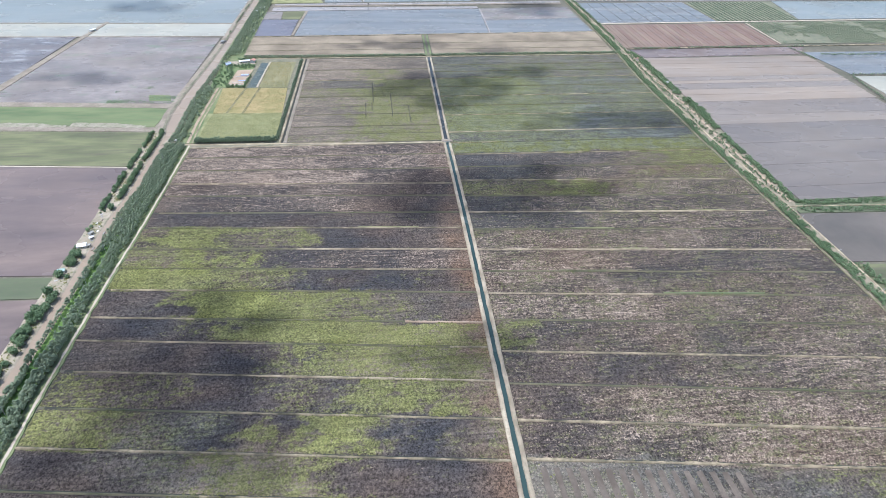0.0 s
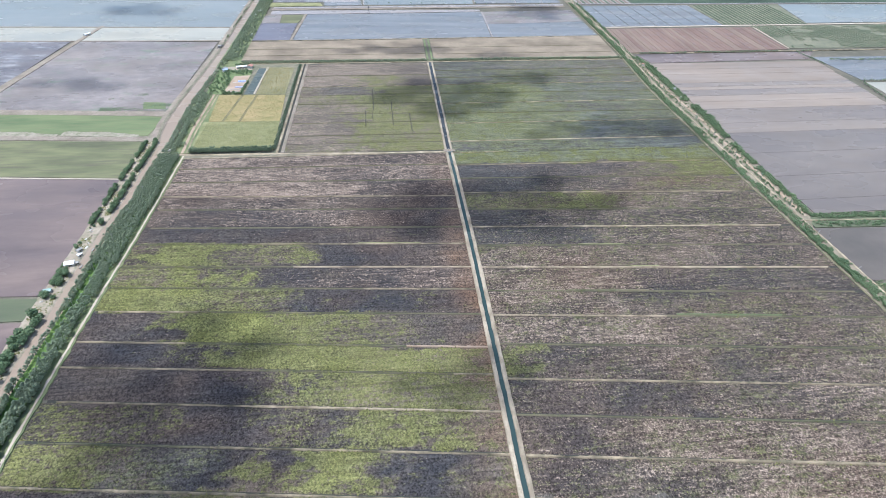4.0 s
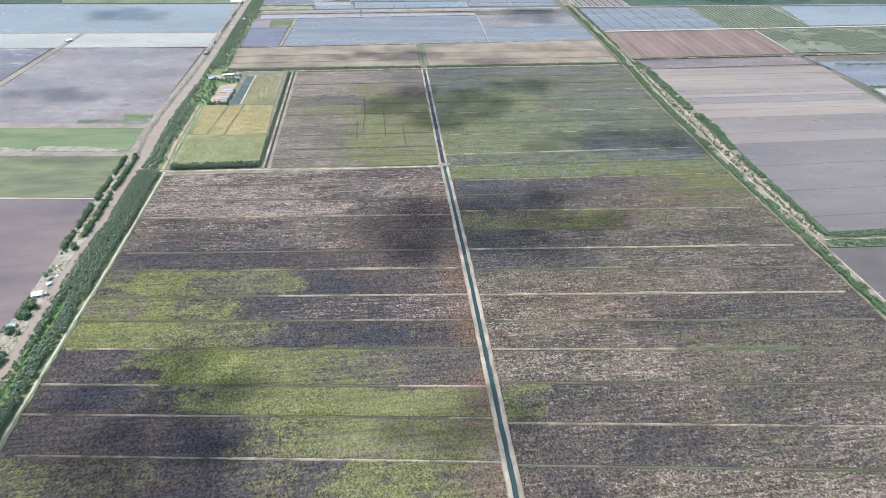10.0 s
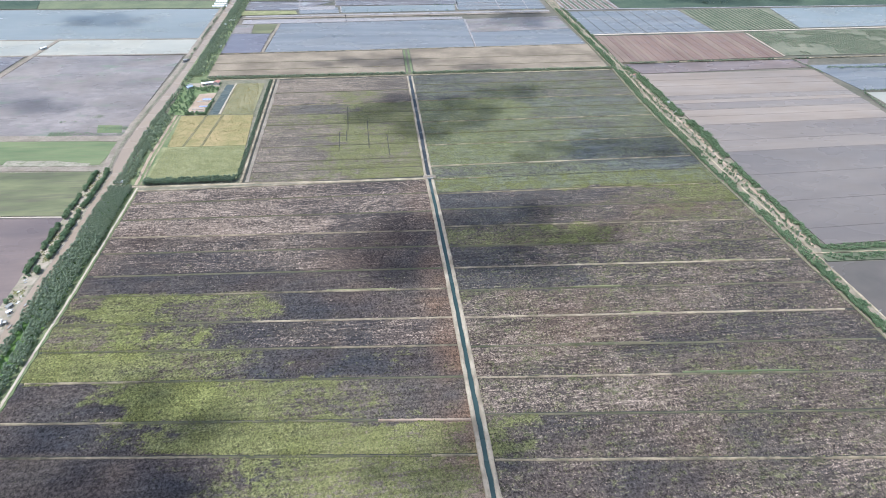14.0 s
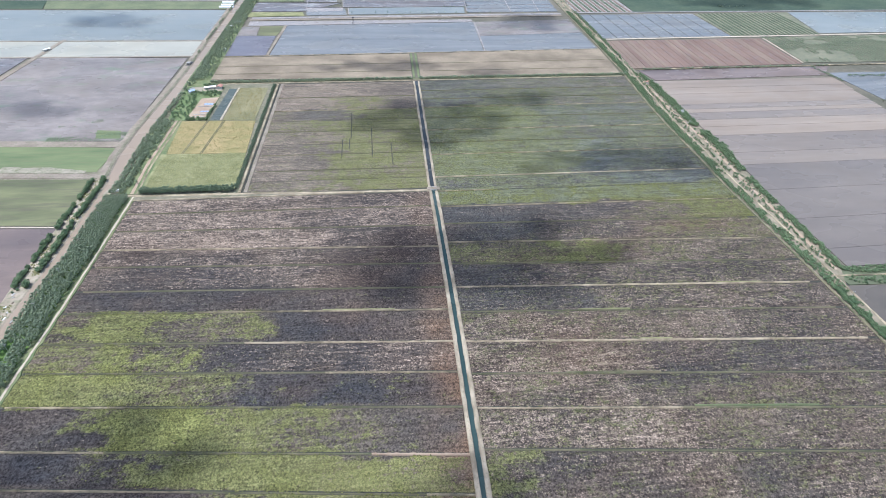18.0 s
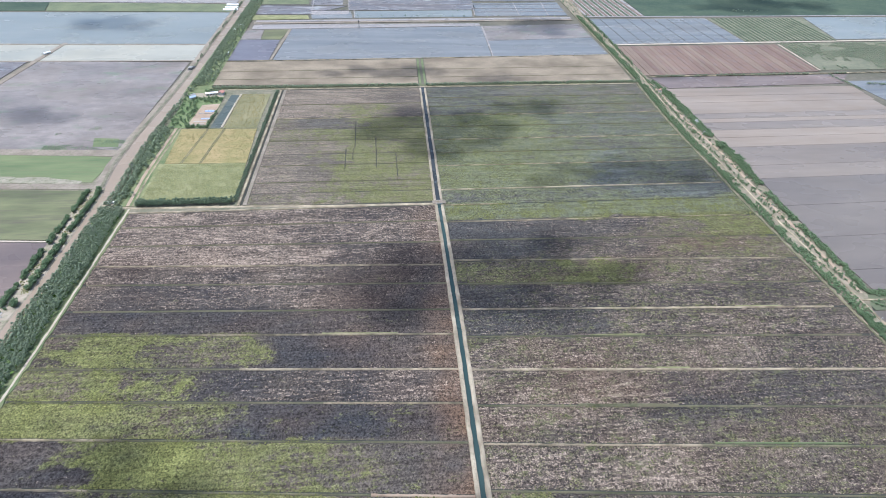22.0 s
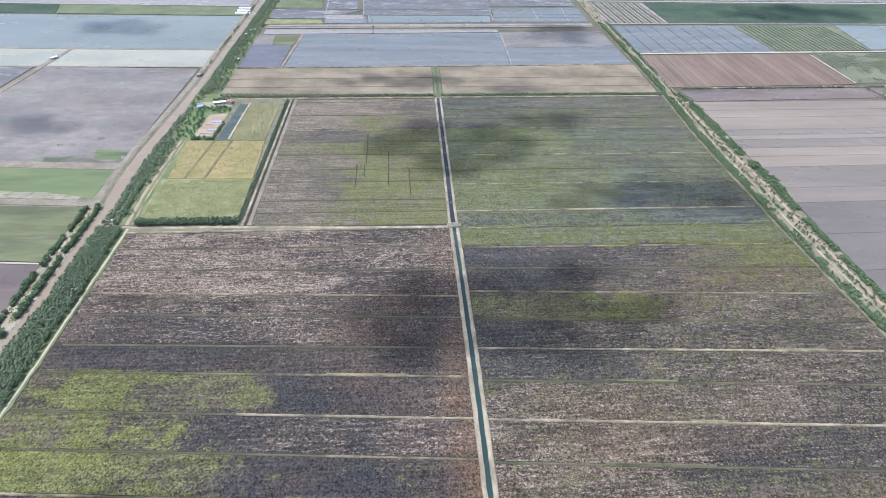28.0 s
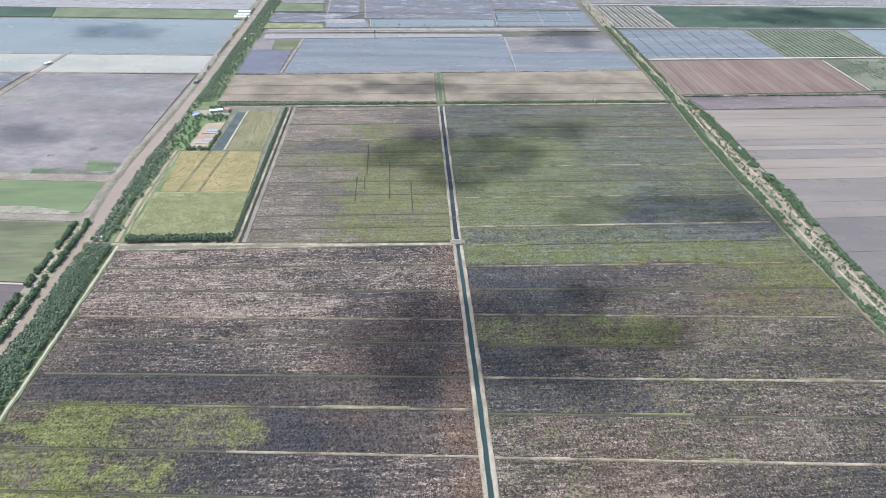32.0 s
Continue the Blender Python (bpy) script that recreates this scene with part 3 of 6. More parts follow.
bands(EAST_BANDS, -275, -306, (0, 130, .2, .05, .8, .12, 0, 0), (130, 330, .36, .1, .6, .2, .1, 0))
bands(EAST_BANDS, -306, -339, (0, 28, .6, .4, .5, .1, 0, 0), (28, 70, .22, 0, .6, .4, 0, 0), (70, 150, .3, .05, .7, .2, 0, 0), (150, 190, .14, 0, .5, .5, 0, 0), (190, 330, .3, .1, .66, .15, 0, 0))
bands(EAST_BANDS, -339, -369, (0, 90, .08, 0, .56, .5, 0, 0), (90, 125, .06, 0, .4, .65, 0, 0), (125, 200, .24, 0, .7, .2, 0, 0), (200, 330, .14, 0, .86, .1, 0, 0))
# dark western end is cloud shade painted as bare share
bands(EAST_BANDS, -369, -399, (0, 60, .2, .05, .45, .55, 0, 0), (60, 190, .14, 0, .82, .12, 0, 0), (190, 330, .28, .15, .7, .15, 0, 0))
bands(EAST_BANDS, -399, -427, (0, 55, .08, 0, .62, .35, 0, 0), (55, 330, .16, 0, .88, .08, 0, 0))
bands(EAST_BANDS, -427, -700, (-20, 70, .2, 0, .5, .3, .4, .4), (70, 150, .35, 0, .3, .4, .1, .3), (150, 330, .5, .3, .3, .3, .1, 0))
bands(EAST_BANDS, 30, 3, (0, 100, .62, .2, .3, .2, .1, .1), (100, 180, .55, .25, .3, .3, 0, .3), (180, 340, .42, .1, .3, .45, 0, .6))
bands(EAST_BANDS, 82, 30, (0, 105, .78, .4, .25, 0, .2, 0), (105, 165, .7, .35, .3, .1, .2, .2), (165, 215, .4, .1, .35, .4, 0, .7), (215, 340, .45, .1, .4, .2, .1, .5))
# the 0.8 stretch also paints in a pale bluish highlight
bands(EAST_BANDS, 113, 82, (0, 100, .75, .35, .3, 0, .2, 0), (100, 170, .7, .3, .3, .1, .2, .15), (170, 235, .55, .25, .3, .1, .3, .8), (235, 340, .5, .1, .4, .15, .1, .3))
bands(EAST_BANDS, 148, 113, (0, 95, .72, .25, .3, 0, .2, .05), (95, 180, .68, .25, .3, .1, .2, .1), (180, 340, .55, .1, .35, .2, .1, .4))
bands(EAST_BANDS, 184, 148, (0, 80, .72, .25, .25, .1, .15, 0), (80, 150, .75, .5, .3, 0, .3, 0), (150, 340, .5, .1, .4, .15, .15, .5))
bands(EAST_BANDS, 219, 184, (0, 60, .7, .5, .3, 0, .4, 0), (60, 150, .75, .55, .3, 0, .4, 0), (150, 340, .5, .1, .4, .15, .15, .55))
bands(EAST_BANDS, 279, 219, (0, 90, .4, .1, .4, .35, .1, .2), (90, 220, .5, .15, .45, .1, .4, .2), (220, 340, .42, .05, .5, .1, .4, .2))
# shade on the western end is painted through its bare share
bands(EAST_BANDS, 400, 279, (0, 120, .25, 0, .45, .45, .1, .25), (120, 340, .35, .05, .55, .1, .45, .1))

bands(NORTH_BANDS, 31, -20, (-200, -90, .35, .05, .6, .1, .45, 0), (-90, 10, .7, .3, .4, 0, .6, 0))
bands(NORTH_BANDS, 53, 31, (-200, -120, .18, 0, .66, .15, .45, 0), (-120, 10, .6, .2, .45, 0, .6, 0))
bands(NORTH_BANDS, 117, 53, (-200, -150, .22, 0, .62, .1, .55, 0), (-150, -112, .2, 0, .5, .4, .3, 0), (-112, 10, .66, .2, .4, 0, .6, 0))
bands(NORTH_BANDS, 152, 117, (-200, -120, .3, 0, .6, .1, .6, 0), (-120, 10, .68, .2, .4, 0, .6, 0))
bands(NORTH_BANDS, 184, 152, (-200, -115, .4, .05, .5, .1, .6, 0), (-115, 10, .68, .2, .4, 0, .5, 0))
bands(NORTH_BANDS, 217, 184, (-200, -165, .35, 0, .5, .1, .5, 0), (-165, -95, .2, 0, .5, .4, .2, .15), (-95, 10, .7, .3, .3, .1, .45, 0))
bands(NORTH_BANDS, 262, 217, (-200, -115, .12, 0, .72, .1, .55, 0), (-115, -50, .5, .15, .5, 0, .7, 0), (-50, 10, .2, 0, .6, .2, .4, 0))
bands(NORTH_BANDS, 400, 262, (-200, -60, .14, 0, .7, .05, .6, 0), (-60, 10, .12, 0, .6, .25, .4, 0))


def cover_at(x, y):
    """Shares of weeds, lush weeds, straw, bare wet soil, golden grass, standing wet with painted haze, and rusty soil
    at points of the main fields.
    """
    x, y = np.asarray(x, float), np.asarray(y, float)
    west, north = x < canal_x(y), y > 6
    y0 = y - lean(y) * x
    for _ in range(3):
        y0 = y - lean(y0) * x
    ragged = x + (value_noise(x * 0.5, y, 12.0, 31) - 0.5) * 92 + (value_noise(x, y, 5.0, 77) - 0.5) * 36
    level = y0 + (value_noise(x, y, 7.0, 58) - 0.5) * 3.0 + (value_noise(x, y, 34.0, 59) - 0.5) * 14.0
    out = [np.zeros_like(x) for _ in range(6)]
    for store, inside in ((WEST_BANDS, west & ~north), (EAST_BANDS, ~west), (NORTH_BANDS, west & north)):
        for hi, lo, rows in store:
            here = inside & (level <= hi) & (level > lo)
            total = np.full_like(x, 1e-6)
            mixed = [np.zeros_like(x) for _ in range(6)]
            for xa, xb, *shares in rows:
                w = np.clip((ragged - xa) / 42 + 0.5, 0, 1) * np.clip((xb - ragged) / 42 + 0.5, 0, 1) + 1e-7 / (1 + np.abs(ragged - (xa + xb) / 2))
                total = total + w
                for k in range(6):
                    mixed[k] = mixed[k] + w * shares[k]
            for k in range(6):
                out[k] = np.where(here, mixed[k] / total, out[k])
    green, lush, straw, bare, gold, pool_haze = out
    broad, mid, small = value_noise(x * 0.6, y, 24.0, 3), value_noise(x * 0.55, y, 9.0, 13), value_noise(x * 0.8, y, 4.5, 19)
    green = np.where(~west & (y < -60), np.maximum(green, 0.33), green)
    green = np.where(~west & (y > -28), np.maximum(green * 1.12, 0.45), green)
    green = np.clip(green * (0.30 + 0.75 * broad + 0.75 * mid) + (small - 0.5) * 0.35 * (green > 0.05), 0, 1)
    lush = np.clip(lush * (0.2 + 1.5 * value_noise(x * 0.6, y, 14.0, 23)), 0, 1)
    bare = np.clip(bare * (0.35 + 0.75 * mid + 0.6 * value_noise(x * 0.25, y, 5.0, 27)), 0, 1)
    straw = np.where(~west & (y < -60), 0.30 + 0.5 * straw, straw)
    straw = np.clip(straw * (0.62 + 0.7 * value_noise(x * 0.35, y, 12.0, 9)) * (1 - 0.7 * bare), 0, 1)
    green = green * (1 - 0.55 * bare)
    # extra share over the northern fields paints in bluish haze; gold cut for it
    pool_haze = np.where(~west & (y > -28), np.maximum(pool_haze, 0.40), pool_haze) + np.where(west & north, 0.12, 0.0)
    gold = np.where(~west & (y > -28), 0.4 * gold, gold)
    gold = np.clip(gold * (0.5 + value_noise(x, y, 30.0, 55)), 0, 1)
    near = canal_x(y) - x
    rust = np.where(west & ~north, np.clip(1.1 - near / 34, 0, 1) * np.where(y < -190, 0.62, 0.3) * np.clip(value_noise(x, y, 24.0, 21) * 1.6 - 0.25, 0, 1), 0)
    rust = np.maximum(rust, 0.16 * np.clip(value_noise(x * 0.5, y, 40.0, 63) * 2.2 - 1.0, 0, 1) * (y < -60))
    return green, lush, straw, bare, gold, pool_haze, rust


def painted_strip(name, x0, x1, y0, y1, gap=2.2, z=0.55, step=3.0, label=""):
    """One strip of a main field between two cross lines; x0 and x1 give its ends along y."""
    ym = (y0 + y1) / 2
    a, b = float(x0(ym)), float(x1(ym))
    nx, ny = max(2, int((b - a) / step)), max(2, int((y1 - y0) / step))
    u, v = np.meshgrid(np.linspace(0, 1, nx + 1), np.linspace(0, 1, ny + 1))
    yy = y0 + gap / 2 + (y1 - y0 - gap) * v
    xx = x0(yy) * (1 - u) + x1(yy) * u
    yl = yy + lean(yy) * xx
    zz = z + 0.35 * (value_noise(xx, yl, 9.0, 12) - 0.5)
    zz[0], zz[-1], zz[:, 0], zz[:, -1] = z - 0.55, z - 0.55, z - 0.55, z - 0.55
    verts = np.stack([xx.ravel(), yl.ravel(), zz.ravel()], 1)
    n = nx + 1
    k = (np.arange(ny)[:, None] * n + np.arange(nx)).ravel()
    faces = np.stack([k, k + 1, k + n + 1, k + n], 1)
    me = bpy.data.meshes.new(name)
    me.from_pydata(verts.tolist(), [], faces.tolist())
    me.materials.append(M_FIELD)
    me.shade_smooth()
    green, lush, straw, bare, gold, pool_haze, rust = cover_at(xx.ravel(), yl.ravel())
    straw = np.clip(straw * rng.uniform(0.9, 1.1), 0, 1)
    for key, val in (("green", green), ("lush", lush), ("straw", straw), ("wet", bare), ("gold", gold), ("pool_haze", pool_haze), ("rust", rust)):
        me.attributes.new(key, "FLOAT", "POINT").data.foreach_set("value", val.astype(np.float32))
    return tagged(new(name, me), label, "field", kind="structure")


WEST_LINES = (1.5, -27, -62, -96, -121, -153, -180, -214.5, -244, -274, -309.5, -335.5, -367, -398.5, -428.5, -456, -487, -520, -555, -600, -660)
EAST_LINES = (318, 279, 248, 219, 184, 148, 113, 82, 30, 0, -30, -60, -90, -122, -153, -183, -215, -246, -275, -306, -339, -369, -399, -427, -457, -490, -525, -560, -610, -670)
NORTH_LINES = (317, 306, 262, 217, 184, 152, 117, 90, 53, 31, 8)

def west_edge(y): return path_x(y) + 2.5
def canal_west(y): return canal_x(y) - 4.4
def canal_east(y): return canal_x(y) + 4.4
def east_edge(y): return road_x(y + lean(y) * 300) - 0.9
def inner_edge(y): return np.interp(y, (0, 320), (-188.5, -184.5))

for hi, lo in zip(WEST_LINES, WEST_LINES[1:]):
    painted_strip("field_west", west_edge, canal_west, lo, hi, label="fallow strip of stubble, weeds and dark soil")
for hi, lo in zip(EAST_LINES, EAST_LINES[1:]):
    painted_strip("field_east", canal_east, east_edge, lo, hi, gap=1.3 if lo >= -1 else 2.2, label="fallow strip of pale stubble on brown soil")
for hi, lo in zip(NORTH_LINES, NORTH_LINES[1:]):
    painted_strip("field_north", inner_edge, canal_west, lo, hi, gap=1.0, label="fallow strip with yellow-green weeds")


def bund(y0, xa, xb, width, material, high=0.75, seed=0, label="low earth bund with dry grass"):
    """A low bank along a cross line."""
    xs = np.arange(xa, xb + 1.2, 1.2)
    yc = line_y(y0, xs) - 0.35
    hold = 0.55 if material is M_PALE_BUND else 0.35
    thin = 0.31 * width * np.clip((value_noise(xs, xs * 0 + y0, 16.0, 29) - 0.22) * 3.2, hold, 1.0)
    ob = ribbon("bund", xs, yc - thin, yc + thin, high, material, thick=0.8, jitter=width * 0.22, size=2.4, seed=seed + int(-y0), along="x", crown=0.25)
    return tagged(ob, label, "bund", kind="structure")


W0, E0 = -294, 306
for y0, xa, xb, w, mat in (
        (2.2, W0, -72, 2.2, M_PALE_BUND), (-27, -292, -8, 0.8, M_BUND_GREEN), (-62, -292, -10, 0.5, M_BUND_GREEN), (-96, -296, -10, 1.3, M_BUND), (-121, -292, -12, 0.6, M_BUND_GREEN),
        (-153, -290, -12, 0.9, M_BUND_GREEN), (-180, -205, -12, 1.4, M_BUND), (-180, -292, -205, 0.7, M_BUND_GREEN), (-214.5, -158, -10, 1.7, M_PALE_BUND), (-214.5, -296, -158, 0.6, M_BUND_GREEN),
        (-244, -100, -14, 1.1, M_BUND), (-244, -296, -100, 0.7, M_BUND_GREEN), (-274, -296, -220, 1.6, M_BUND), (-274, -220, -15, 0.9, M_BUND_GREEN), (-309.5, -300, -225, 1.7, M_BUND),
        (-309.5, -225, -70, 0.8, M_BUND_GREEN), (-309.5, -70, -15, 2.0, M_DIRT), (-335.5, -302, -170, 1.2, M_BUND), (-335.5, -40, -16, 1.3, M_BUND), (-335.5, -170, -40, 0.5, M_BUND_GREEN),
        (-367, -292, -160, 1.4, M_BUND), (-367, -160, -18, 1.8, M_PALE_BUND), (-398.5, -190, -20, 1.5, M_BUND), (-398.5, -290, -190, 0.9, M_BUND_GREEN), (-428.5, -302, -20, 1.7, M_BUND),
        (-456, -190, -22, 1.3, M_BUND), (-456, -300, -190, 0.9, M_BUND_GREEN), (-487, -300, -24, 1.2, M_BUND),
        (30, 10, E0, 2.3, M_PALE_BUND), (82, 10, E0 + 6, 2.0, M_BUND), (113, 12, E0 + 8, 0.5, M_BUND_GREEN), (148, 12, E0 + 8, 1.8, M_BUND), (184, 12, E0 + 10, 0.6, M_BUND_GREEN), (219, 12, E0 + 12, 1.7, M_BUND),
        (248, 14, E0 + 12, 0.5, M_BUND_GREEN), (279, 14, E0 + 16, 0.8, M_BUND_GREEN), (0, 9, 60, 1.2, M_BUND), (-30, 8, E0 - 8, 1.1, M_BUND), (-60, 8, E0 - 10, 0.5, M_BUND_GREEN),
        (-90, 8, E0 - 8, 1.4, M_BUND), (-122, 6, E0 - 10, 0.7, M_BUND_GREEN), (-153, 6, E0 - 8, 1.9, M_PALE_BUND), (-183, 6, E0 - 8, 0.9, M_BUND_GREEN), (-215, 4, E0 - 6, 2.1, M_PALE_BUND),
        (-246, 4, E0 - 6, 1.0, M_BUND_GREEN), (-275, 2, 130, 1.8, M_PALE_BUND), (-275, 130, E0 - 4, 1.2, M_BUND_GREEN), (-306, 0, E0 - 4, 0.8, M_BUND_GREEN), (-339, 0, E0, 1.7, M_BUND),
        (-369, -2, E0, 1.0, M_BUND_GREEN), (-399, -2, E0, 2.4, M_BUND), (-427, -4, E0, 2.6, M_BUND), (-457, -4, E0, 1.4, M_BUND),
        (262, -184, 4, 0.5, M_BUND_GREEN), (217, -184, 3, 2.0, M_BUND), (152, -184, 2, 0.6, M_BUND_GREEN), (90, -184, 0, 0.6, M_BUND_GREEN), (53, -184, 0, 0.5, M_BUND_GREEN)):
    near = float(canal_x(y0))
    bund(y0, near + 4.7 if -6 < xa < 17 else xa, near - 4.9 if -26 < xb < 6 else xb, w, mat, seed=int(xa))

for k in range(16):
    xk = 2.0 + k * 7.5
    ys = np.arange(-455.0, -431.0, 2.0)
    tagged(ribbon("furrow", ys + lean(-440) * xk, ys * 0 + xk - 1.7, ys * 0 + xk + 1.5, 0.84, M_FURROW, thick=0.4, jitter=0.7, size=6.0, seed=k), "pale dry ridge across the parcel", "ridge", kind="structure")

for xk, ya, yb in ((-86, 128, 206), (-96, 78, 128), (-62, 80, 160), (-88, 100, 130), (-40, 60, 120)):
    ys = np.arange(ya, yb, 4.0)
    tagged(ribbon("field_drain", ys, ys * 0 + xk - 0.32, ys * 0 + xk + 0.32, 0.80, M_DITCH, thick=0.3, jitter=0.3, seed=-xk), "thin dark drain through the weeds", "ditch", kind="structure")
for y0, xa, xb, w, mat, lab in ((-273.2, 140, 222, 1.3, M_GRASS, "green grass along a wet drain"), (-181.8, 92, 132, 1.7, M_CANE, "yellow-green grass along a bund"), (-151.8, 218, 256, 1.5, M_CANE, "yellow-green grass along a bund"),
                                (-213.6, 128, 152, 1.4, M_CANE, "yellow-green grass along a bund"), (-244.9, 64, 130, 1.4, M_BUND_GREEN, "dull green grass along a bund"), (-179, -105, -50, 1.4, M_CANE, "yellow-green grass along a bund")):
    bund(y0, xa, xb, w, mat, 0.82, label=lab)
ys = np.arange(-226.0, -193.0, 2.0)
tagged(ribbon("wheel_rut", ys, 206 + (ys + 193) * 0.16 - 0.5, 206 + (ys + 193) * 0.16 + 0.5, 0.82, M_FURROW, thick=0.3, jitter=0.3), "faint worn track across the stubble", "track", kind="structure")

# ---- canal between the two fields ----
def run(y0, y1, step=4.0):
    return np.arange(y0, y1 + step, step)


ys = run(-700, 2)
tagged(ribbon("canal", ys, canal_x(ys) - 2.4, canal_x(ys) + 2.4, 0.12, M_CANAL, thick=0.1), "straight irrigation canal with green-blue water", "canal", kind="structure")
ys = run(8, 318)
tagged(ribbon("canal", ys, canal_x(ys) - 3.0, canal_x(ys) + 3.0, 0.12, M_DRAIN, thick=0.1), "straight irrigation canal with dark water", "canal", kind="structure")
for y0, y1, inner, outer in ((-700, 0, 1.75, 4.3), (8, 316, 2.2, 4.3)):
    ys = run(y0, y1, 2.0)
    for side in (-1, 1):
        lo, hi = canal_x(ys) + side * inner, canal_x(ys) + side * outer
        tagged(ribbon("canal_bank", ys, np.minimum(lo, hi), np.maximum(lo, hi), 0.95, M_CANALBANK, thick=0.9, jitter=0.4, size=9.0, seed=9 + side, crown=0.15),
               "pale sandy canal bank worn by wheels", "bank", kind="structure")
bm = bmesh.new()
box(bm, -8.0, 5.0, 2.0, 7.8, 0.5, 1.15, 0.1)
crossing = thing("culvert_crossing", "earth-covered culvert crossing over the canal", "culvert")
part("deck", bm, M_LEVEE, crossing)
for dy in (1.8, 7.6):
    bm = bmesh.new()
    box(bm, -5.0, 1.8, dy, dy + 0.3, 0.2, 1.4, 0.05)
    part("head_wall", bm, M_CONC, crossing, "weathered concrete head wall")

# ---- roads beside the fields ----
ys = run(-700, 8, 2.0)
tagged(ribbon("sand_track", ys, path_x(ys) - 0.8, path_x(ys) + 0.8, 0.75, M_SAND, jitter=0.6, size=5.0, seed=4, thick=0.8), "pale sandy farm track beside the tree belt", "track", kind="structure")
tagged(ribbon("track_verge", ys, path_x(ys) - 5.0, path_x(ys) + 2.4, 0.62, M_RIVERGRASS, jitter=1.5, size=5.0, seed=6, thick=0.8), "grassy verge of the sandy track", "verge", kind="structure")
xs = run(-312, -4, 2.0)
yc = xs * 0 + np.interp(xs, (-312, -290, -190, -100, -4), (13, 9.5, 7.5, 4, 2.5))
tagged(ribbon("farm_road", xs, yc - 1.6, yc + 1.6, 0.7, M_PALE_BUND, along="x", jitter=0.4, seed=8, thick=0.8), "narrow earth road across the fields", "road", kind="structure")

tagged(ribbon("road_verge", xs, np.minimum(yc - 1.7, xs * 0 + 2.0), yc - 1.5, 0.6, M_VERGE, along="x", jitter=0.2, seed=9, thick=0.6), "rough grass beside the farm road", "verge", kind="structure")

# road on the east side of the plantation, with its ditch and hedge
ys = run(10, 312, 3.0)
hx = np.interp(ys, (10, 312), (-199.5, -194.0))
for off, w, mat, name, lab in ((2.6, 2.4, M_PALE_BUND, "farm_track", "pale sandy track beside the plantation hedge"), (7.9, 3.6, M_LEVEE, "ditch_bank", "trodden brown bank beside the ditch")):
    tagged(ribbon(name, ys, hx + off, hx + off + w, 0.7, mat, jitter=0.4, seed=int(off), thick=0.8), lab, "track", kind="structure")
tagged(ribbon("ditch", ys, hx + 6.0, hx + 7.9, 0.1, M_DITCH, thick=0.1), "dark drainage ditch between two tracks", "ditch", kind="structure")

# road along the northern tree line
xs = run(-262, 322, 4.0)
yc = line_y(319, xs) + 2.0
tagged(ribbon("north_track", xs, yc - 0.95, yc + 0.95, 0.7, M_PALE_BUND, along="x", jitter=0.4, seed=2, thick=0.8), "pale track along the northern tree line", "track", kind="structure")
slab("tree_line_bed", M_OLIVE, (-288, 318), (326, 329), (326, 337), (-288, 327), 0.45, 0.5, label="rough grass under the northern tree line", category="verge")

slab("farm_verge", M_VERGE, (-318, 6), (-196, 6), (-190, 318), (-318, 318), 0.22, 0.3, 12, 0.05, "rough trodden verge round plantation and farm", "verge")
# ---- plantation and settlement north-west ----
slab("crop_field", M_CANE, (-291.5, 17), (-201, 17), (-202, 97), (-292.5, 99), 0.9, 0.9, 24, 0.5, "dense pale green young crop", "field")
slab("crop_field", M_GOLD, (-287.5, 99.5), (-202, 97.5), (-204, 186), (-291.5, 188), 0.85, 0.9, 24, 0.4, "ripening yellow crop with faint tracks", "field")
slab("crop_field", M_PLOT, (-244, 189), (-205, 189), (-202, 299), (-240, 300), 0.6, 0.6, 16, 0.2, "weedy olive plot beside the pond", "field")
slab("settlement_ground", M_GARDEN, (-310, 191), (-262, 191), (-262, 306), (-312, 306), 0.5, 0.6, 16, 0.2, "garden ground with shrubs and grass", "yard")
slab("settlement_yard", M_DIRT, (-288, 198), (-265, 196), (-262, 266), (-284, 262), 0.62, 0.3, 10, 0.1, "bare orange earth yard", "yard")
slab("settlement_yard", M_BANK, (-304, 288), (-262, 290), (-264, 306), (-306, 304), 0.62, 0.3, 10, 0.1, "sandy yard round the farm buildings", "yard")
slab("pond", M_POND, (-260, 191), (-248, 191), (-243, 297), (-254, 297), 0.25, 0.3, 8, 0.0, "long narrow fish pond with grey-green water", "pond")
ys = run(191, 298, 3.0)
tagged(ribbon("pond_bank", ys, np.interp(ys, (191, 298), (-247.5, -242.5)), np.interp(ys, (191, 298), (-245.2, -240.4)), 0.9, M_SAND, jitter=0.3, seed=3, thick=0.9), "pale sandy bank along the pond", "bank", kind="structure")
for xa, xb in ((-272, -262), (-252, -243)):
    ys = run(99, 187, 3.0)
    cx = np.interp(ys, (99, 187), (xa, xb))
    for d in (0.0, 1.7):
        tagged(ribbon("wheel_rut", ys, cx + d, cx + d + 0.7, 1.1, M_BUND_GREEN, thick=0.4, jitter=0.15), "worn wheel rut through the crop", "track", kind="structure")
xs = run(-296, -205, 3.0)
tagged(ribbon("crop_edge", xs, xs * 0 + 186.8, xs * 0 + 189.5, 0.5, M_BUND_GREEN, along="x", thick=0.5), "narrow grassy edge between plots", "verge", kind="structure")
ys = run(14, 190, 3.0)
cx = np.interp(ys, (14, 75, 190), (-293.5, -296.0, -293.5))
tagged(ribbon("dirt_track", ys, cx - 6.5, cx - 3.6, 0.66, M_DIRT, jitter=0.6, seed=5, thick=0.7), "reddish dirt track along the river trees", "track", kind="structure")
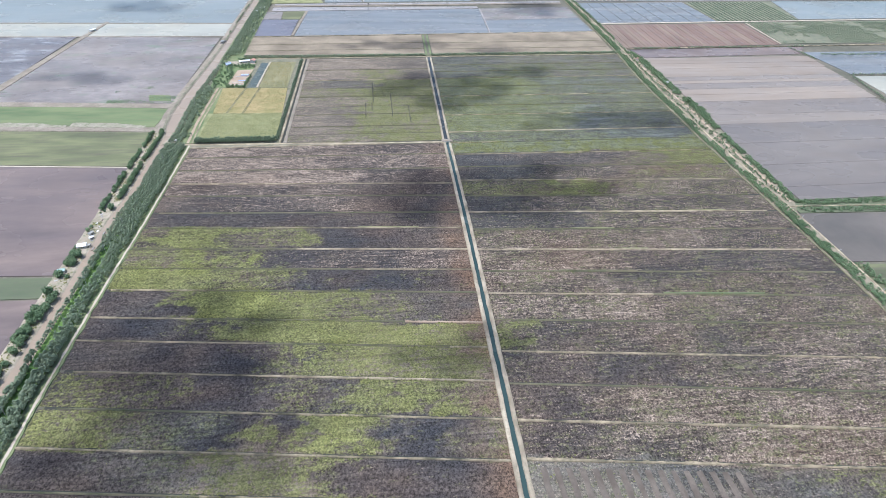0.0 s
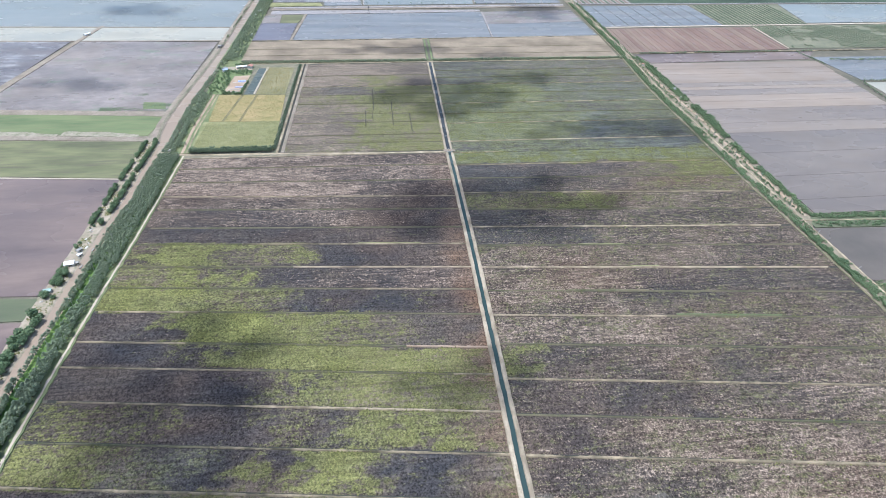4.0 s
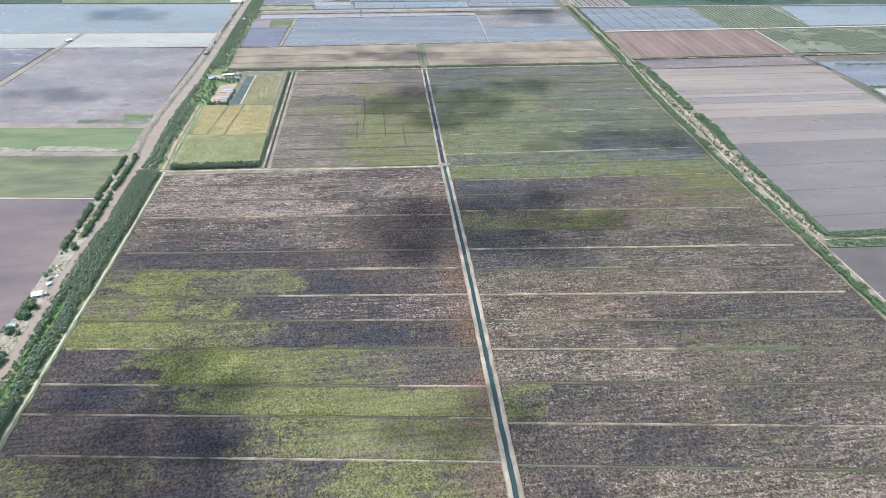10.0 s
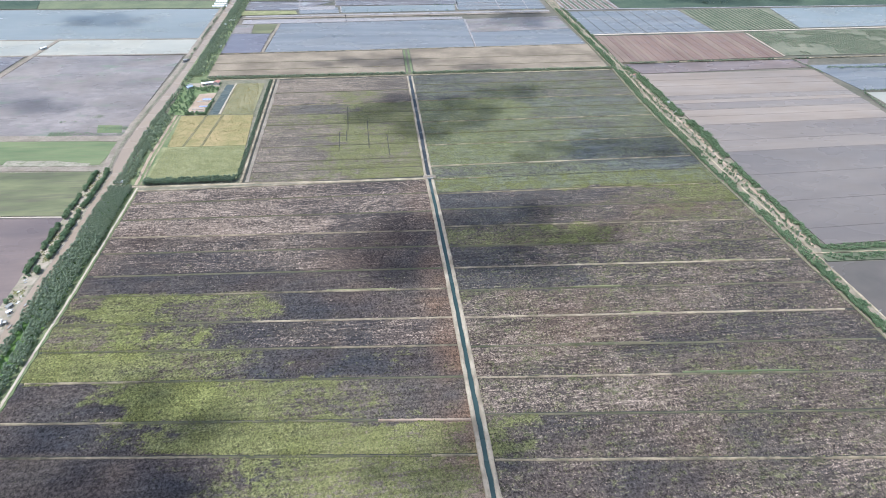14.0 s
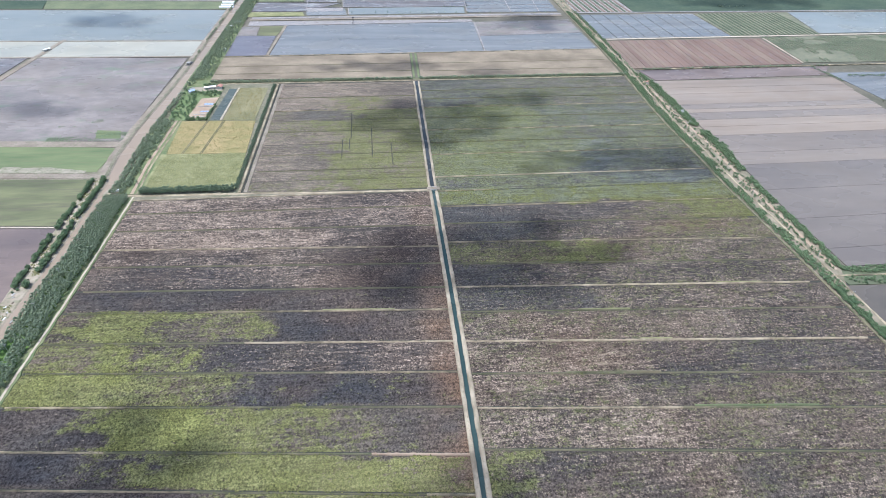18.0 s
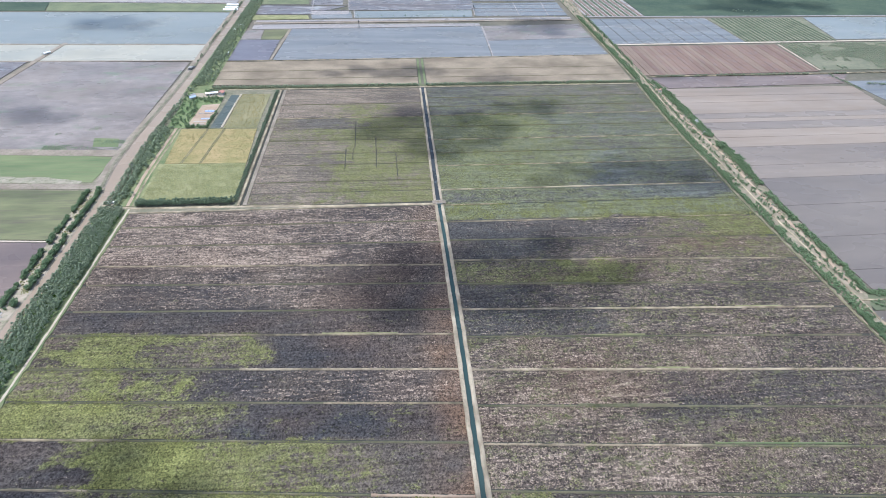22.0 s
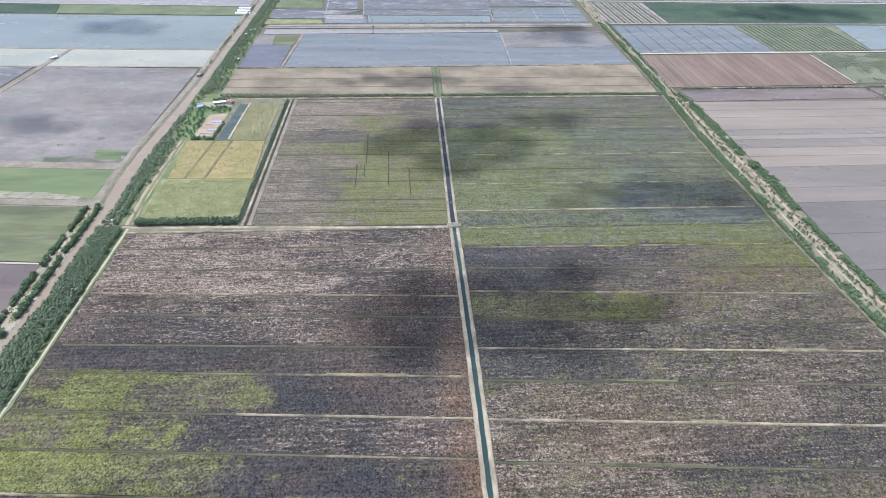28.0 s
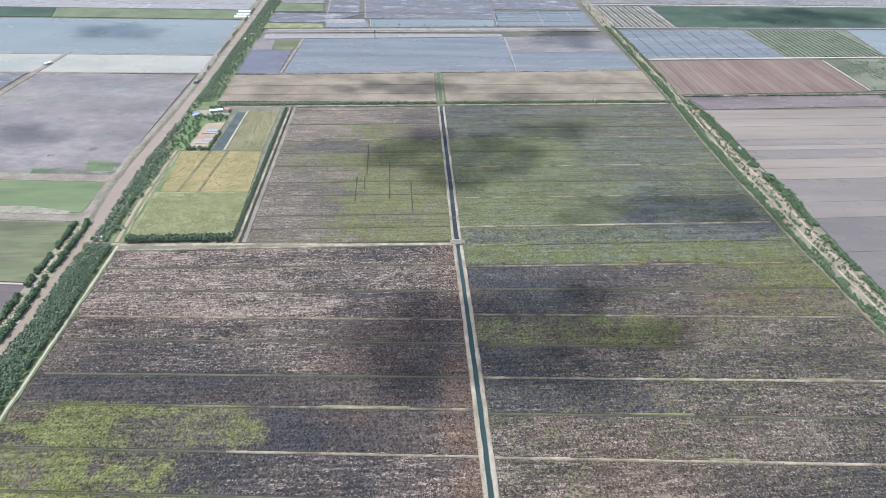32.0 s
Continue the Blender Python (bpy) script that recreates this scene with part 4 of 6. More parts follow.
tagged(ribbon("sand_track", ys, cx - 1.0, cx + 0.6, 0.7, M_BUND, jitter=0.5, seed=15, thick=0.7), "thin pale footpath beside the crop", "track", kind="structure")
slab("river_verge", M_RIVERGRASS, (-315, 14), (-291, 14), (-291, 99), (-315, 99), 0.5, 0.5, 10, 0.2, "rough grass between river and crop", "verge")
slab("river_verge", M_RIVERGRASS, (-320, 99), (-287, 99), (-290, 189), (-320, 189), 0.5, 0.5, 10, 0.2, "rough grass between river and crop", "verge")
slab("river_verge", M_RIVERGRASS, (-318, 306), (-286, 306), (-284, 800), (-310, 800), 0.5, 0.5, 20, 0.2, "rough grass along the river", "verge")

# ---- river and its banks ----
slab("field_margin", M_VERGE, (-1000, 84), (-340, 44), (-336, 140), (-1000, 186), 0.2, 0.4, 8, 0, "trodden margin round the rice fields", "verge")
ys = run(-700, 1600, 10.0)
tagged(ribbon("river", ys, river_x(ys) - river_half(ys), river_x(ys) + river_half(ys), 0.05, M_MUDWATER, thick=0.2), "muddy brown river between earth banks", "river", kind="structure")
ys = run(-700, 48, 3.0)
tagged(ribbon("west_bank", ys, ys * 0 - 345.5, river_x(ys) - river_half(ys) + 0.2, 0.6, M_BANK, thick=0.7, jitter=0.8, size=14.0, seed=11, slope=1.6), "sandy riverside bank with weeds", "bank", kind="structure")
ys = run(48, 900, 4.0)
tagged(ribbon("west_levee", ys, river_x(ys) - river_half(ys) - 10, river_x(ys) - river_half(ys) - 1.2, 0.7, M_LEVEE, thick=0.8, slope=1.6, jitter=0.4, size=14.0, seed=13, crown=0.5), "brown earth levee along the river", "levee", kind="structure")
tagged(ribbon("levee_grass", ys, river_x(ys) - river_half(ys) - 4.4, river_x(ys) - river_half(ys) - 2.4, 1.12, M_VERGE, thick=0.4, slope=1.2, jitter=0.7, size=9.0, seed=14), "ragged grass on the levee", "verge", kind="structure")
ys = run(-700, 10, 3.0)
tagged(ribbon("belt_ground", ys, river_x(ys) + river_half(ys) - 0.2, path_x(ys) - 4.5, 0.55, M_STRIP, thick=0.6, jitter=0.6, seed=12), "shaded grass under the tree belt", "verge", kind="structure")
ys = run(-700, -190, 3.0)
sx = np.interp(ys, (-700, -330, -200), (-322, -317.5, -315.5))
tagged(ribbon("belt_clearing", ys, sx - 1.7, sx + 1.7, 0.7, M_STRIP, thick=0.5, jitter=0.7, size=20.0, seed=18), "bright grass lane under the power line", "verge", kind="structure")

# ---- fields west of the river ----
slab("west_field", M_PURPLE, (-1000, -560), (-346, -560), (-346, -256), (-1000, -240), 0.35, 0.6, 16, 0, "flooded purple-brown field", "field")
slab("west_field", M_OLIVE_DULL, (-1000, -238), (-346, -254), (-346, -229), (-1000, -190), 0.4, 0.6, 12, 0, "narrow green field by the river", "field")
slab("west_field", M_PURPLE, (-1000, -186), (-346, -226), (-346, -43), (-1000, 10), 0.35, 0.6, 16, 0, "flooded purple-brown field", "field")
slab("dyke", M_SAND, (-1000, 9.5), (-346, -42.5), (-346, -40.5), (-1000, 12.5), 0.7, 0.6, 10, 0, "thin pale dyke beside the olive field", "dyke")
slab("west_field", M_OLIVE, (-1000, 14), (-346, -39), (-346, 46), (-1000, 90), 0.5, 0.6, 16, 0, "olive green field with tractor stripes", "field")
slab("west_field", M_GRASS, (-424, 70), (-348, 63), (-343.5, 117), (-412, 130), 0.5, 0.6, 12, 0, "bright green rice field", "field")
slab("west_field", M_GRASS, (-900, 95), (-424, 70), (-412, 130), (-900, 160), 0.5, 0.6, 12, 0, "bright green rice field", "field")
for xa, xb, drop in ((-446, -360, 0.07), (-800, -452, 0.055)):
    xs = run(xa, xb, 2.5)
    y0 = 64 - drop * (xs + 362)
    tagged(ribbon("straw_edge", xs, y0 - 2.5, y0 + 8.5 * np.clip((xb + 6 - xs) / 40, 0.25, 1), 0.66, M_STRAW, along="x", thick=0.2, slope=0.8, jitter=1.6, size=5.0, seed=int(-xa)), "ragged litter of pale straw along the rice field", "litter", kind="structure")
slab("field_road", M_LEVEE, (-1000, 92), (-342, 48), (-342, 58), (-1000, 104), 0.7, 0.7, 12, 0, "earth road between rice fields", "road")
slab("field_road", M_LEVEE, (-1000, 164), (-342, 120), (-342, 134), (-1000, 180), 0.7, 0.7, 12, 0, "earth road between rice fields", "road")
slab("mud_flat", M_MAUVE, (-580, 150), (-346, 136), (-340, 432), (-562, 440), 0.35, 0.5, 20, 0, "mauve drained mudflat with thin weeds", "field")
slab("mud_flat", M_GRASS, (-377, 145), (-349, 143.5), (-355, 165), (-383, 168), 0.42, 0.4, 8, 0, "small bright green plot on the mudflat edge", "field")
slab("mud_flat", M_SALT, (-1150, 190), (-590, 160), (-574, 440), (-1150, 440), 0.33, 0.5, 20, 0, "dark mudflat with pale salt streaks", "field")
slab("field_road", M_LEVEE, (-594, 152), (-580, 152), (-553, 530), (-559, 530), 0.8, 0.7, 10, 0, "pale dyke road between mudflats", "road")
slab("pale_pond", M_PALE_WATER, (-1250, 446), (-336, 441), (-333, 519), (-1300, 530), 0.3, 0.4, 12, 0, "shallow pond of pale silt water", "pond")
slab("dyke", M_LEVEE, (-1300, 438), (-334, 437), (-334, 441), (-1300, 445), 0.7, 0.7, 12, 0, "low earth dyke between ponds", "dyke")
slab("dyke", M_LEVEE, (-1300, 528), (-330, 519), (-330, 523), (-1300, 534), 0.7, 0.7, 12, 0, "low earth dyke between ponds", "dyke")
slab("lake", M_LAKE, (-1500, 536), (-330, 525), (-330, 724), (-1500, 716), 0.3, 0.4, 12, 0, "wide shallow pond reflecting the sky", "pond")
slab("far_crop", M_ROWCROP, (-670, 731), (-330, 729), (-335, 788), (-690, 796), 0.5, 0.6, 10, 0, "green crop strip behind the pond", "field")
slab("far_crop", M_FARGREEN, (-1500, 720), (-672, 731), (-690, 796), (-1600, 790), 0.5, 0.6, 10, 0, "dark green crop strip behind the pond", "field")
slab("far_flat", M_PINK, (-1700, 800), (-334, 798), (-330, 1150), (-1900, 1150), 0.35, 0.5, 12, 0, "pale pinkish mudflat in the distance", "field")
slab("far_flat", M_LAKE, (-2300, 1160), (-330, 1160), (-320, 1500), (-2500, 1500), 0.35, 0.5, 12, 0, "distant flooded field", "field")

# ---- fields north ----
slab("north_field", M_DRY, (-286, 334), (1, 332), (4.5, 444), (-286, 431), 0.5, 0.6, 20, 0.2, "dry tan grass field mown in rows", "field")
slab("north_field", M_DRY, (14, 332), (324, 339), (332, 460), (17.5, 445), 0.5, 0.6, 20, 0.2, "dry tan grass field mown in rows", "field")
slab("drain", M_GRASS, (2.5, 332), (5.5, 332), (9, 446), (6, 446), 0.5, 0.6, 8, 0, "overgrown grassy drain", "ditch")
slab("drain", M_GRASS, (9.5, 332), (12.5, 332), (16, 446), (13, 446), 0.5, 0.6, 8, 0, "overgrown grassy drain", "ditch")
for y0 in (363, 398):
    bund(y0, -284, 2, 0.6, M_BUND_GREEN)
    bund(y0 - 4, 20, 322, 0.6, M_BUND_GREEN)
xs = run(-292, 330, 5.0)
yc = np.interp(xs, (-292, 330), (436, 462))
tagged(ribbon("dyke", xs, yc - 0.9, yc + 0.9, 0.7, M_BUND, along="x", thick=0.7, jitter=0.3), "thin pale dyke", "dyke", kind="structure")
slab("paddy", M_LILAC, (-294, 440), (-224, 442), (-219, 548), (-286, 548), 0.3, 0.4, 10, 0, "flooded plot of bluish purple water", "field")
slab("paddy", M_MAUVE, (-286, 549), (-252, 549), (-254, 606), (-289, 602), 0.32, 0.4, 8, 0, "mauve half-drained plot", "field")
slab("paddy", M_OLIVE, (-251, 549), (-219, 549), (-208, 609), (-253, 607), 0.4, 0.4, 8, 0, "small green plot among paddies", "field")
slab("dyke", M_LEVEE, (-223, 442), (-219, 442), (-206, 612), (-211, 612), 0.7, 0.6, 6, 0, "low earth dyke between paddies", "dyke")
slab("paddy", M_PADDY_BLUE, (-218, 441), (130, 454), (140, 632), (-206, 612), 0.3, 0.4, 16, 0, "wide blue-grey flooded paddy", "field")
slab("dyke", M_PINK, (131, 454), (133, 454), (144, 634), (140, 634), 0.7, 0.6, 6, 0, "pale low dyke", "dyke")
slab("paddy", M_PADDY_BLUE, (134, 454), (330, 463), (332, 560), (136, 540), 0.3, 0.4, 12, 0, "blue-grey flooded paddy with silt", "field")
slab("paddy", M_MAUVE, (137, 541), (332, 561), (334, 650), (145, 634), 0.3, 0.4, 12, 0, "mauve half-drained paddy", "field")
slab("paddy", M_PINK, (-276, 610), (140, 636), (140, 652), (-276, 640), 0.32, 0.4, 12, 0, "pale pinkish strip of wet mud", "field")
slab("dirt_band", M_LEVEE, (-278, 644), (330, 676), (330, 686), (-278, 654), 0.7, 0.6, 12, 0, "brown earth road across the paddies", "road")
slab("dirt_band", M_PINK, (-276, 657), (330, 688), (332, 700), (-276, 668), 0.4, 0.4, 12, 0, "pale dry edge of the paddies", "verge")
slab("far_plot", M_CANE, (-284, 672), (-180, 680), (-186, 706), (-290, 704), 0.45, 0.4, 6, 0, "yellow-green plot by the river", "field")
slab("far_plot", M_PADDY_BLUE, (-176, 682), (-100, 686), (-104, 735), (-182, 732), 0.3, 0.4, 6, 0, "small flooded plot", "field")
slab("far_plot", M_PINK, (-178, 710), (-108, 716), (-108, 742), (-180, 738), 0.36, 0.4, 6, 0, "small pale plot", "field")
slab("far_plot", M_LAKE, (-96, 688), (134, 700), (140, 750), (-98, 738), 0.3, 0.4, 10, 0, "pale blue flooded plot", "field")
slab("far_plot", M_PADDY_BLUE, (140, 704), (330, 712), (336, 820), (150, 806), 0.3, 0.4, 10, 0, "pale blue flooded plot with dykes", "field")
slab("far_plot", M_SALT, (-296, 712), (-184, 714), (-112, 780), (-302, 780), 0.3, 0.4, 10, 0, "grey flooded plot", "field")
slab("far_plot", M_SALT, (-108, 746), (148, 756), (160, 1000), (-116, 1000), 0.3, 0.4, 10, 0, "purple-grey mudflat", "field")
slab("far_plot", M_ROWCROP, (-292, 790), (-190, 792), (-196, 850), (-296, 850), 0.45, 0.4, 6, 0, "green plot by the river", "field")
slab("far_plot", M_SALT, (-186, 786), (-122, 786), (-122, 1000), (-190, 1000), 0.3, 0.4, 10, 0, "grey flooded plot", "field")
slab("far_plot", M_MAUVE, (-300, 856), (-196, 856), (-194, 1000), (-300, 1000), 0.3, 0.4, 10, 0, "grey mudflat", "field")
slab("far_plot", M_SALT, (154, 826), (336, 830), (340, 1000), (164, 1000), 0.3, 0.4, 10, 0, "dark grey far mudflat", "field")
slab("far_plot", M_MAUVE, (-300, 1010), (340, 1010), (350, 1500), (-310, 1500), 0.3, 0.4, 10, 0, "distant mudflat", "field")

for xa, ya, xb, yb in ((-96, 689, -98, 741), (140, 704, 148, 806), (230, 708, 238, 812), (290, 710, 300, 816), (-180, 712, -186, 1000), (-108, 746, -116, 1000)):
    slab("dyke", M_PINK, (xa - 1, ya), (xa + 1, ya), (xb + 1, yb), (xb - 1, yb), 0.7, 0.6, 3, 0, "thin pale dyke between far plots", "dyke")
for xa, xb, y0 in ((-290, 330, 782), (-190, 140, 742), (140, 330, 762), (140, 330, 735)):
    slab("dyke", M_PINK, (xa, y0), (xb, y0 + 0.03 * (xb - xa)), (xb, y0 + 1.6 + 0.03 * (xb - xa)), (xa, y0 + 1.6), 0.7, 0.6, 3, 0, "thin pale dyke between far plots", "dyke")

# ---- fields east ----
for y0, y1, mat in ((-154, -127.3, M_TAUPE_DEEP), (-127, -77.3, M_TAUPE_DEEP), (-77, -21.3, M_TAUPE_DEEP), (-21, 34.7, M_TAUPE_DEEP), (35, 64.7, M_TAUPE_DARK), (65, 111.6, M_TAUPE_DARK), (112, 137.6, M_TAUPE),
                    (138, 159.7, M_TAUPE), (160, 182.6, M_TAUPE_DARK), (183, 194.7, M_TAUPE), (195, 211.7, M_TAUPE_DARK), (212, 249.5, M_TAUPE), (250, 273.5, M_TAUPE), (274, 303, M_TAUPE)):
    g = 0.05
    xa, xb = float(road_x(y0) + road_wide(y0)) + 2, 645 + (y0 - 110) * 0.1
    if y0 < -80:
        xa = 346
    slab("east_paddy", mat, (xa, y0 + g), (xb, y0 + g + (xb - xa) * 0.02), (xb, y1 - g + (xb - xa) * 0.02), (float(road_x(y1) + road_wide(y1)) + 2 if y1 > -100 else 346, y1 - g), 0.35, 0.5, 8, 0, "flooded taupe paddy with low ridges", "field")
slab("east_paddy", M_PURPLE, (368, 306), (655, 320), (690, 360), (358, 350), 0.35, 0.5, 10, 0, "purple strip of wet soil", "field")
slab("branch_levee", M_OLIVE_DULL, (330, -178), (900, -200), (900, -160), (330, -155), 0.45, 0.5, 12, 0.2, "grassy levee with shrubs", "levee")
slab("branch_road", M_BUND, (326, -166.6), (900, -186.6), (900, -185.0), (326, -165.0), 0.9, 0.5, 12, 0, "pale track on the levee", "track")
slab("brown_pond", M_BROWN_POND, (320, -258), (700, -280), (700, -196), (324, -179), 0.3, 0.4, 10, 0, "dark brown pond beside the road", "pond")
slab("east_field", M_OLIVE, (322, -420), (700, -440), (700, -284), (320, -262), 0.45, 0.5, 10, 0, "green and rust-coloured rough field", "field")
slab("east_field", M_OLIVE, (330, -700), (800, -740), (700, -444), (322, -424), 0.45, 0.5, 10, 0, "rough grass field", "field")
slab("far_east", M_TAUPE_DARK, (700, -160), (1500, -160), (1500, 105), (652, 105), 0.32, 0.5, 10, 0, "grey flooded field", "field")
slab("far_east", M_PALE_WATER, (668, 116), (1500, 116), (1500, 200), (676, 206), 0.32, 0.5, 10, 0, "pale pond with trees along its dyke", "pond")
slab("far_east", M_PADDY_BLUE, (676, 216), (1500, 212), (1500, 340), (668, 330), 0.32, 0.5, 10, 0, "grey-blue flooded field", "field")
N_RED = 38
for i in range(N_RED):
    a0, a1 = i / N_RED, (i + 1) / N_RED
    xa, xb = 354 + 298 * a0, 354 + 298 * a1
    ta, tb = 360 + 300 * a0, 360 + 300 * a1
    slab("ploughed_bed", M_REDSOIL if float(hashed(i, 3.0, 5)) > 0.3 else M_REDSOIL_PALE, (xa + 0.2, 360 + 14 * a0), (xb - 0.2, 360 + 14 * a1), (tb - 0.2, 507 + 8 * a1), (ta + 0.2, 507 + 8 * a0), 0.45 + 0.12 * (i % 2), 0.5, 4, 0, "reddish ploughed bed", "field")
slab("east_dyke", M_BUND, (356, 353), (1000, 374), (1000, 378), (356, 357), 0.8, 0.6, 8, 0, "pale dyke lined with shrubs", "dyke")
slab("far_road", M_SAND, (352, 512), (1300, 556), (1300, 563), (352, 518), 0.8, 0.6, 10, 0, "pale straight road between farms", "road")
slab("plot_track", M_SAND, (655, 378), (658, 378), (670, 518), (666, 518), 0.7, 0.5, 4, 0, "thin pale track between plots", "track")
slab("orchard_ground", M_ORCHARD, (660, 380), (1000, 384), (1050, 540), (672, 522), 0.45, 0.5, 10, 0.2, "yellow-green orchard ground", "field")
for i in range(9):
    x = 360 + i * 28.2
    slab("long_bed", M_PADDY_BLUE, (x, 522 + i * 1.2), (x + 26.6, 522 + i * 1.2), (x + 27.6, 684 + i), (x + 1, 684 + i), 0.3, 0.4, 4, 0, "long flooded bed between thin dykes", "field")
for i in range(19):
    x = 617 + i * 9.6
    slab("crop_row", M_ROWDARK, (x + 2.0, 537), (x + 5.6, 537), (x + 13.6, 692), (x + 10.0, 692), 1.1, 1.0, 6, 0.4, "dark green crop row", "crop")
slab("orchard_ground", M_ORCHARD, (615, 532), (798, 545), (832, 702), (617, 690), 0.45, 0.5, 10, 0, "pale soil between crop rows", "field")
slab("far_east", M_LAKE, (802, 548), (1500, 580), (1500, 712), (836, 704), 0.3, 0.5, 8, 0, "pale flooded field", "field")
for i in range(13):
    x = 372 + i * 9.0
    slab("crop_row", M_ROWDARK if i % 2 else M_REDSOIL_PALE, (x, 706), (x + 5.0, 706), (x + 5.0, 868), (x, 868), 0.9, 0.9, 4, 0.2, "young crop row on pinkish soil", "crop")
slab("orchard_ground", M_PINK, (368, 700), (490, 704), (494, 872), (362, 868), 0.4, 0.5, 6, 0, "pinkish bare orchard soil", "field")
slab("far_east", M_FARGREEN, (492, 706), (1400, 736), (1500, 892), (498, 868), 0.5, 0.5, 12, 0.4, "dark green dense crop", "field")
slab("far_road", M_PINK, (350, 696), (1400, 728), (1400, 734), (350, 702), 0.7, 0.6, 10, 0, "faint track between plots", "track")
slab("far_road", M_PALE_WATER, (360, 876), (1600, 898), (1600, 910), (360, 884), 0.6, 0.6, 10, 0, "pale road in the distance", "road")
slab("far_east", M_MAUVE, (358, 890), (1600, 914), (1800, 1500), (350, 1500), 0.35, 0.5, 10, 0, "distant mudflat", "field")

# wooded road on the east side
ys = run(-700, 900, 4.0)
rx, rw = road_x(ys), road_wide(ys)
tagged(ribbon("east_verge", ys, rx - 0.4, rx + rw, 0.5, M_CORRIDOR, thick=0.6, jitter=0.8, size=10.0, seed=25), "sandy verge with weeds along the wooded road", "verge", kind="structure")
tagged(ribbon("east_path", ys, rx - 0.9, rx + 0.1, 0.72, M_BUND_GREEN, thick=0.5, jitter=0.3, size=8.0, seed=26), "thin pale footpath along the field", "track", kind="structure")
tagged(ribbon("east_road", ys, rx + 14.4, rx + 16.2, 0.74, M_PALE_BUND, thick=0.5, jitter=0.7, size=9.0, seed=27), "pale sandy road between shrubs", "road", kind="structure")
ys = run(-158, 340, 4.0)
rx, rw = road_x(ys), road_wide(ys)
dx = np.interp(ys, (-158, 0, 100, 340), (22, 26, 29, 20))
tagged(ribbon("east_road", ys, rx + dx - 1.5, rx + dx + 1.5, 0.72, M_DIRT, thick=0.5, jitter=0.9, size=12.0, seed=28), "brown dirt road on the levee", "road", kind="structure")

# ---- trees ----
ICO = None


def clump(verts, faces, center, r, squash=0.8):
    """A ragged lump of foliage from a distorted icosahedron."""
    global ICO
    if ICO is None:
        bm = bmesh.new()
        bmesh.ops.create_icosphere(bm, subdivisions=1, radius=1)
        ICO = ([np.array(v.co) for v in bm.verts], [[v.index for v in f.verts] for f in bm.faces])
        bm.free()
    k = len(verts)
    for v in ICO[0]:
        q = v * r * rng.uniform(0.7, 1.25)
        verts.append((center[0] + q[0], center[1] + q[1], center[2] + q[2] * squash))
    faces += [tuple(k + i for i in f) for f in ICO[1]]


def spray(verts, faces, center, r, n, size):
    """Loose leaf sprays on the outside of a crown."""
    for _ in range(n):
        d = rng.normal(size=3)
        d /= np.linalg.norm(d)
        p = np.array(center) + d * r * rng.uniform(0.75, 1.12) * np.array((1, 1, 0.85))
        a, b = rng.normal(size=3), rng.normal(size=3)
        a, b = a / np.linalg.norm(a) * size, b / np.linalg.norm(b) * size
        k = len(verts)
        verts += [tuple(p - a), tuple(p + b), tuple(p + a), tuple(p - b)]
        faces.append((k, k + 1, k + 2, k + 3))


def crown_data(h, r, tall, n, cards):
    verts, faces = [], []
    for i in range(n):
        t = (i + 0.5) / n
        zc = h * (0.36 + 0.6 * t)
        wide = r * math.sin(math.pi * min(1, 0.25 + 0.72 * t)) if tall else r * math.sqrt(max(0.05, 1 - (2 * t - 0.75) ** 2))
        ang, d = rng.uniform(0, 6.28), wide * rng.uniform(0.25, 0.85)
        clump(verts, faces, (d * math.cos(ang), d * math.sin(ang), zc), r * rng.uniform(0.26, 0.46), 0.95 if tall else 0.75)
    spray(verts, faces, (0, 0, h * 0.66), r, cards, 0.2 * r)
    return verts, faces


def trunk_mesh(h, r):
    bm = bmesh.new()
    rod(bm, (0, 0, 0), (0.05 * h, 0.02 * h, h * 0.55), 0.035 * h, 0.018 * h, 6)
    for k in range(4):
        a = k * 1.6 + 0.3
        rod(bm, (0.04 * h, 0.01 * h, h * (0.35 + 0.05 * k)), (0.6 * r * math.cos(a), 0.6 * r * math.sin(a), h * (0.6 + 0.06 * k)), 0.013 * h, 0.006 * h, 5)
    me = bpy.data.meshes.new("trunk")
    bm.to_mesh(me)
    bm.free()
    me.materials.append(M_BARK)
    return me


BELT_KIND, BROAD_KIND, LOW_KIND = [], [], []
for store, h, r, tall, n, cards, mat, count in ((BELT_KIND, 6.4, 1.8, True, 22, 150, M_LEAF, 6), (BROAD_KIND, 5.6, 3.1, False, 26, 110, M_LEAF2, 5), (LOW_KIND, 2.6, 1.7, False, 12, 50, M_LEAF2, 4)):
    for k in range(count):
        hh, rr = h * rng.uniform(0.88, 1.15), r * rng.uniform(0.88, 1.15)
        v, f = crown_data(hh, rr, tall, n, cards)
        store.append((trunk_mesh(hh, rr), mesh_of("crown", v, f, mat)))


def tree(kind, x, y, z=0.5, scale=1.0, name="tree", label="", group=""):
    me = kind[int(rng.integers(len(kind)))]
    ob = thing(name, label, "tree" if name == "tree" else "shrub", pose(x, y, z, 0, 0, rng.uniform(0, 360)) @ Matrix.Diagonal((scale, scale, scale * rng.uniform(0.85, 1.15), 1)), group)
    for key, data in zip(("trunk", "crown"), me):
        o = new(key, data)
        o.parent = ob
    return ob


